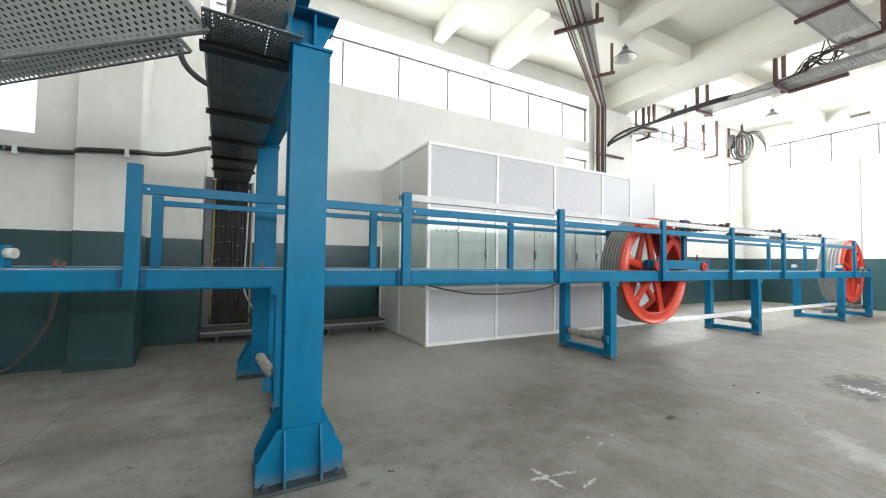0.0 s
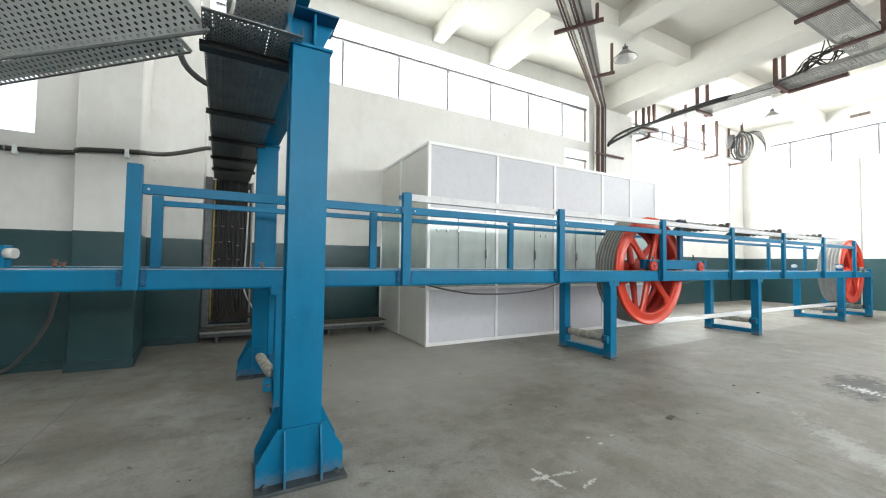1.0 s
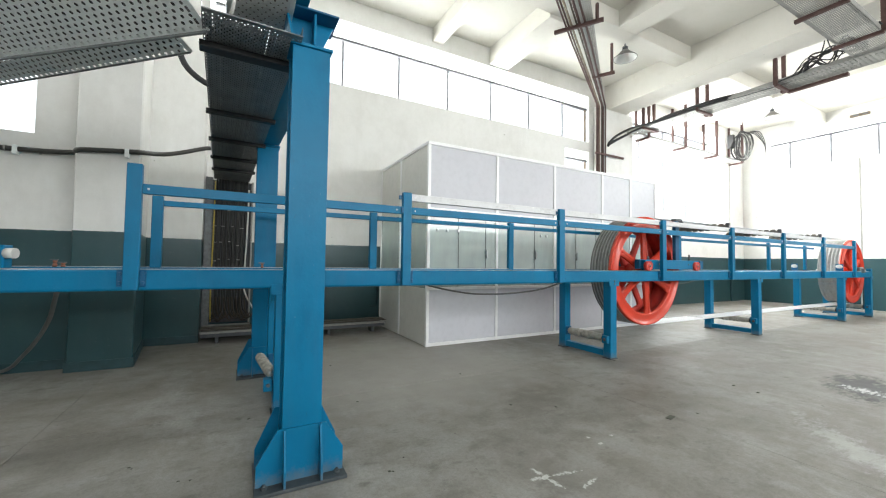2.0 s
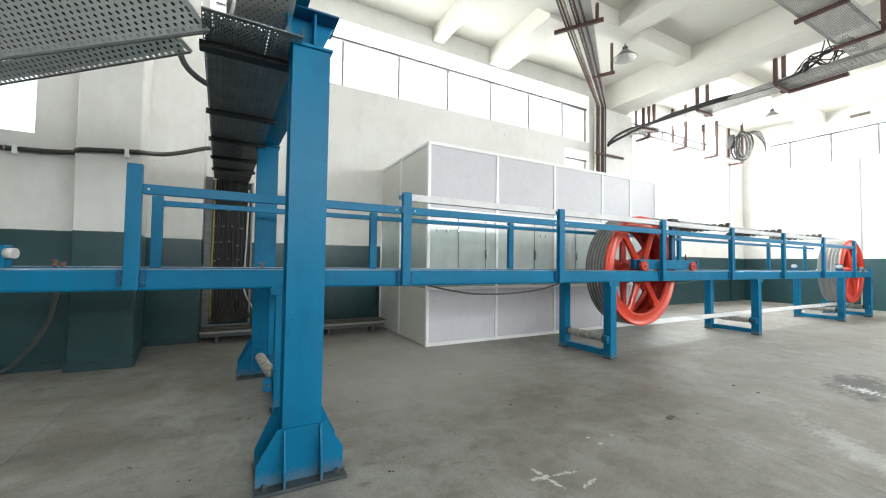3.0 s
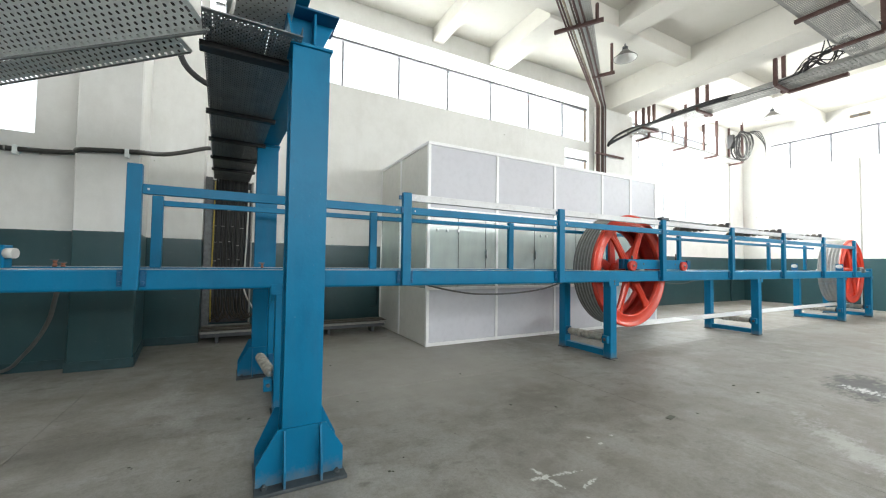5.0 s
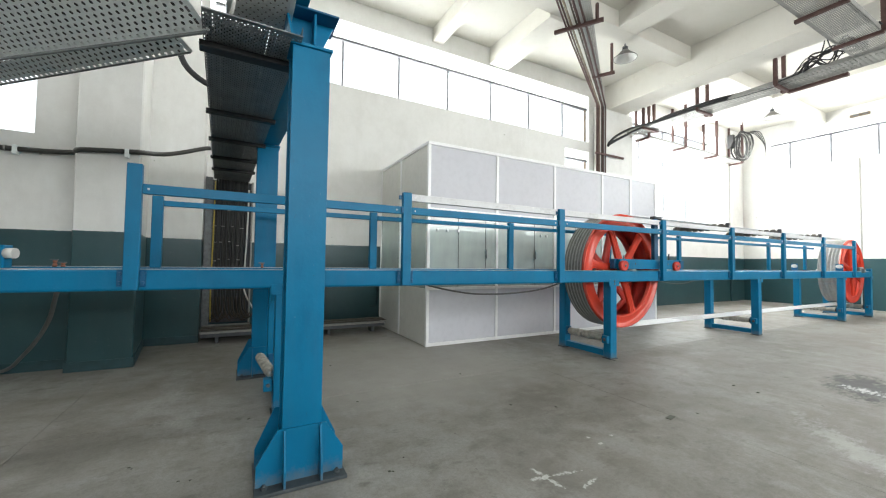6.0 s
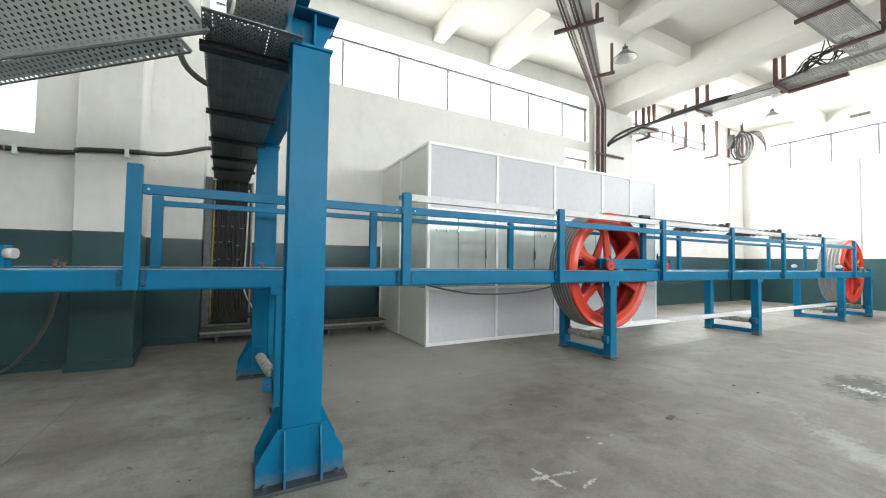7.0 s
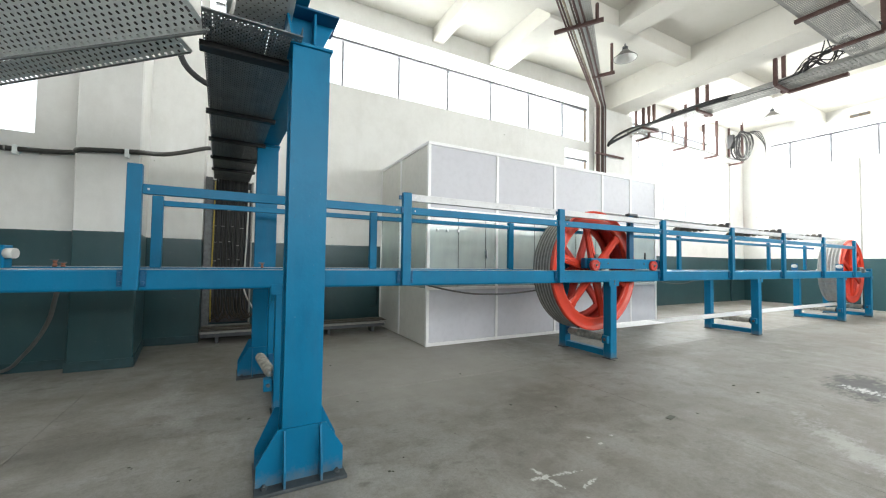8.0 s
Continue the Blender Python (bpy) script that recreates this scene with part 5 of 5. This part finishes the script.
def wall_cables():
    pts = smooth_path([(-6.0, 5.27, 2.20), (-3.0, 5.27, 2.215), (-2.0, 5.27, 2.212), (-1.55, 5.20, 2.225), (-1.45, 5.07, 2.235), (-1.06, 5.065, 2.272), (-0.974, 5.10, 2.287), (-0.889, 5.35, 2.343), (-0.785, 5.55, 2.408), (-0.639, 5.75, 2.508), (-0.44, 5.9, 2.622), (-0.30, 6.0, 2.66)], 8)
    e = thing("wall_cable", 0, 0, 0, "thick black cable clipped along the wall and pier", "cable")
    part("cable", tube(B(), pts, 0.026, 10), OLD_CABLE, e)
    for x, y, z in ((-1.985, 5.27, 2.212), (-1.08, 5.07, 2.256)):
        part("saddle", bx(B(), x - 0.018, x + 0.018, y - 0.036, y + 0.028, z - 0.055, z + 0.036, 0.004), GALV, e)
    for x, y, z in ((-2.06, 5.27, 2.2125), (-1.81, 5.27, 2.2125), (-1.0, 5.09, 2.283)):
        part("cable_tie", lathe(B(), [(-0.006, 0.0262), (-0.006, 0.0295), (0.006, 0.0295), (0.006, 0.0262)], 14, "X"), MESHY, e).location = (x, y, z)
    e = solid("riser_cable", tube(B(), smooth_path([(-0.78, 4.55, 5.485), (-0.76, 4.55, 4.6), (-0.66, 4.42, 3.45), (-0.574, 4.4, 3.158), (-0.525, 4.4, 3.042), (-0.453, 4.4, 2.965), (-0.362, 4.4, 2.908), (-0.24, 4.4, 2.86), (-0.12, 4.4, 2.72), (-0.08, 4.4, 2.42)], 8), 0.028, 10), BLACK, "thick black cable looping down beside the tray", "cable")
    solid("grey_hose", tube(B(), smooth_path([(-1.20, 3.96, 0.98), (-1.237, 3.98, 0.867), (-1.37, 4.3, 0.645), (-1.531, 4.6, 0.441), (-1.73, 4.9, 0.239), (-1.965, 5.2, 0.052), (-2.3, 5.24, 0.025)], 8), 0.016, 10), GREY_CABLE, "grey hose hanging from the machine to the floor", "hose")
    solid("sagging_cable", tube(B(), smooth_path([(1.70, 3.85, 0.95), (1.9, 3.7, 0.875), (2.25, 3.6, 0.81), (2.6, 3.6, 0.79), (3.0, 3.6, 0.80), (3.4, 3.65, 0.83), (3.9, 3.8, 0.90)], 6), 0.010, 8), GREY_CABLE, "thin grey cable sagging under the machine beam", "cable")
    solid("sagging_wire", tube(B(), smooth_path([(5.9, 3.9, 0.95), (6.4, 3.9, 0.86), (6.9, 3.9, 0.83), (7.4, 3.9, 0.90)], 6), 0.008, 6), GREY_CABLE, "thin grey wire sagging under the rear beam", "wire")


def floor_marks():
    rnd = random.Random(4)
    e = solid("scrap", bx(B(), -0.045, 0.045, -0.02, 0.02, 0, 0.006, 0.002), LEAF, "dark scrap of material lying on the floor", "scrap")
    e.location, e.rotation_euler = (2.90, 1.735, 0.0), (0, 0, 0.2)
    for x, y, r in ((-0.503, 2.666, 0.009), (-0.488, 2.645, 0.007), (-0.248, 2.392, 0.008), (-0.195, 2.377, 0.008), (0.088, 3.093, 0.012), (0.755, 1.992, 0.010), (0.772, 1.985, 0.007), (0.881, 2.097, 0.007), (0.878, 3.085, 0.010), (2.037, 3.386, 0.013), (2.273, 2.277, 0.010), (1.969, 2.474, 0.012), (0.903, 4.257, 0.012), (3.174, 1.69, 0.010), (4.229, 1.919, 0.014), (4.194, 1.711, 0.016), (3.992, 3.055, 0.012)):
        bm = B()
        bmesh.ops.create_icosphere(bm, subdivisions=1, radius=r)
        for v in bm.verts:
            v.co = Vector((v.co.x * rnd.uniform(0.7, 1.7), v.co.y * rnd.uniform(0.5, 1.0), max(v.co.z * 0.35, -r * 0.2) + r * 0.2))
        e = solid("crumb", bm, LEAF, "dark crumb of dirt lying on the concrete", "crumb", "", "floor crumbs")
        e.location, e.rotation_euler = (x, y, 0.0), (0, 0, rnd.uniform(0, 3.1))


def baseboards():
    for x0, x1, y in ((-1.51, -0.96, 5.1), (-1.07, -0.475, 6.2), (-0.465, 2.24, NY), (-7.9, -1.515, 5.3)):
        solid("baseboard", bx(B(), x0, x1, y - 0.012, y - 0.001, 0.0, 0.10, 0.003), SKIRT, "scuffed dark teal cement skirting", "baseboard", "structure")
    solid("baseboard", bar(B(), (-0.963, 5.112, 0.05), (-1.082, 6.186, 0.05), 0.012, 0.10), SKIRT, "scuffed dark teal cement skirting", "baseboard", "structure")


wall_north()
other_walls()
baseboards()
ceiling()
windows()
machine()
CARRIAGE, WHEEL = carriage()
FAR, FAR_WHEEL = far_pulley()
wire_run()
portal()
portal_trays()
cabin()
hung_trays()
conduits()
lamps()
wall_cables()
floor_marks()
floor()

TRAVEL = ((0.0, 5.51), (0.5, 5.46), (1.0, 5.41), (1.5, 5.355), (3.0, 5.215), (3.5, 5.16), (4.0, 5.10), (4.5, 5.04), (6.0, 4.81), (6.5, 4.69), (7.0, 4.555), (7.5, 4.42), (8.0, 4.285))
# how far the pulley has turned, clockwise, in degrees
TURNED = ((0.0, -46.1), (0.5, 35.6), (1.0, 107.1), (1.5, 191.4), (3.0, 414.7), (3.5, 495.0), (4.0, 594.1), (4.5, 675.5), (6.0, 968.4), (6.5, 1071.0), (7.0, 1162.4), (7.5, 1236.7), (8.0, 1335.0))


def motions():
    walk(CARRIAGE, [(t, pose(x, 0, 0)) for t, x in TRAVEL])
    ts, vs = [t for t, _ in TURNED], [v for _, v in TURNED]
    turns = [(k * 0.25, float(np.interp(k * 0.25, ts, vs))) for k in range(33)]
    walk(WHEEL, [(t, pose(-0.31, 3.465, AX, 0, a, 0)) for t, a in turns])
    walk(FAR_WHEEL, [(t, pose(0, 0.01, 0, 0, a + 11, 0)) for t, a in turns])


motions()
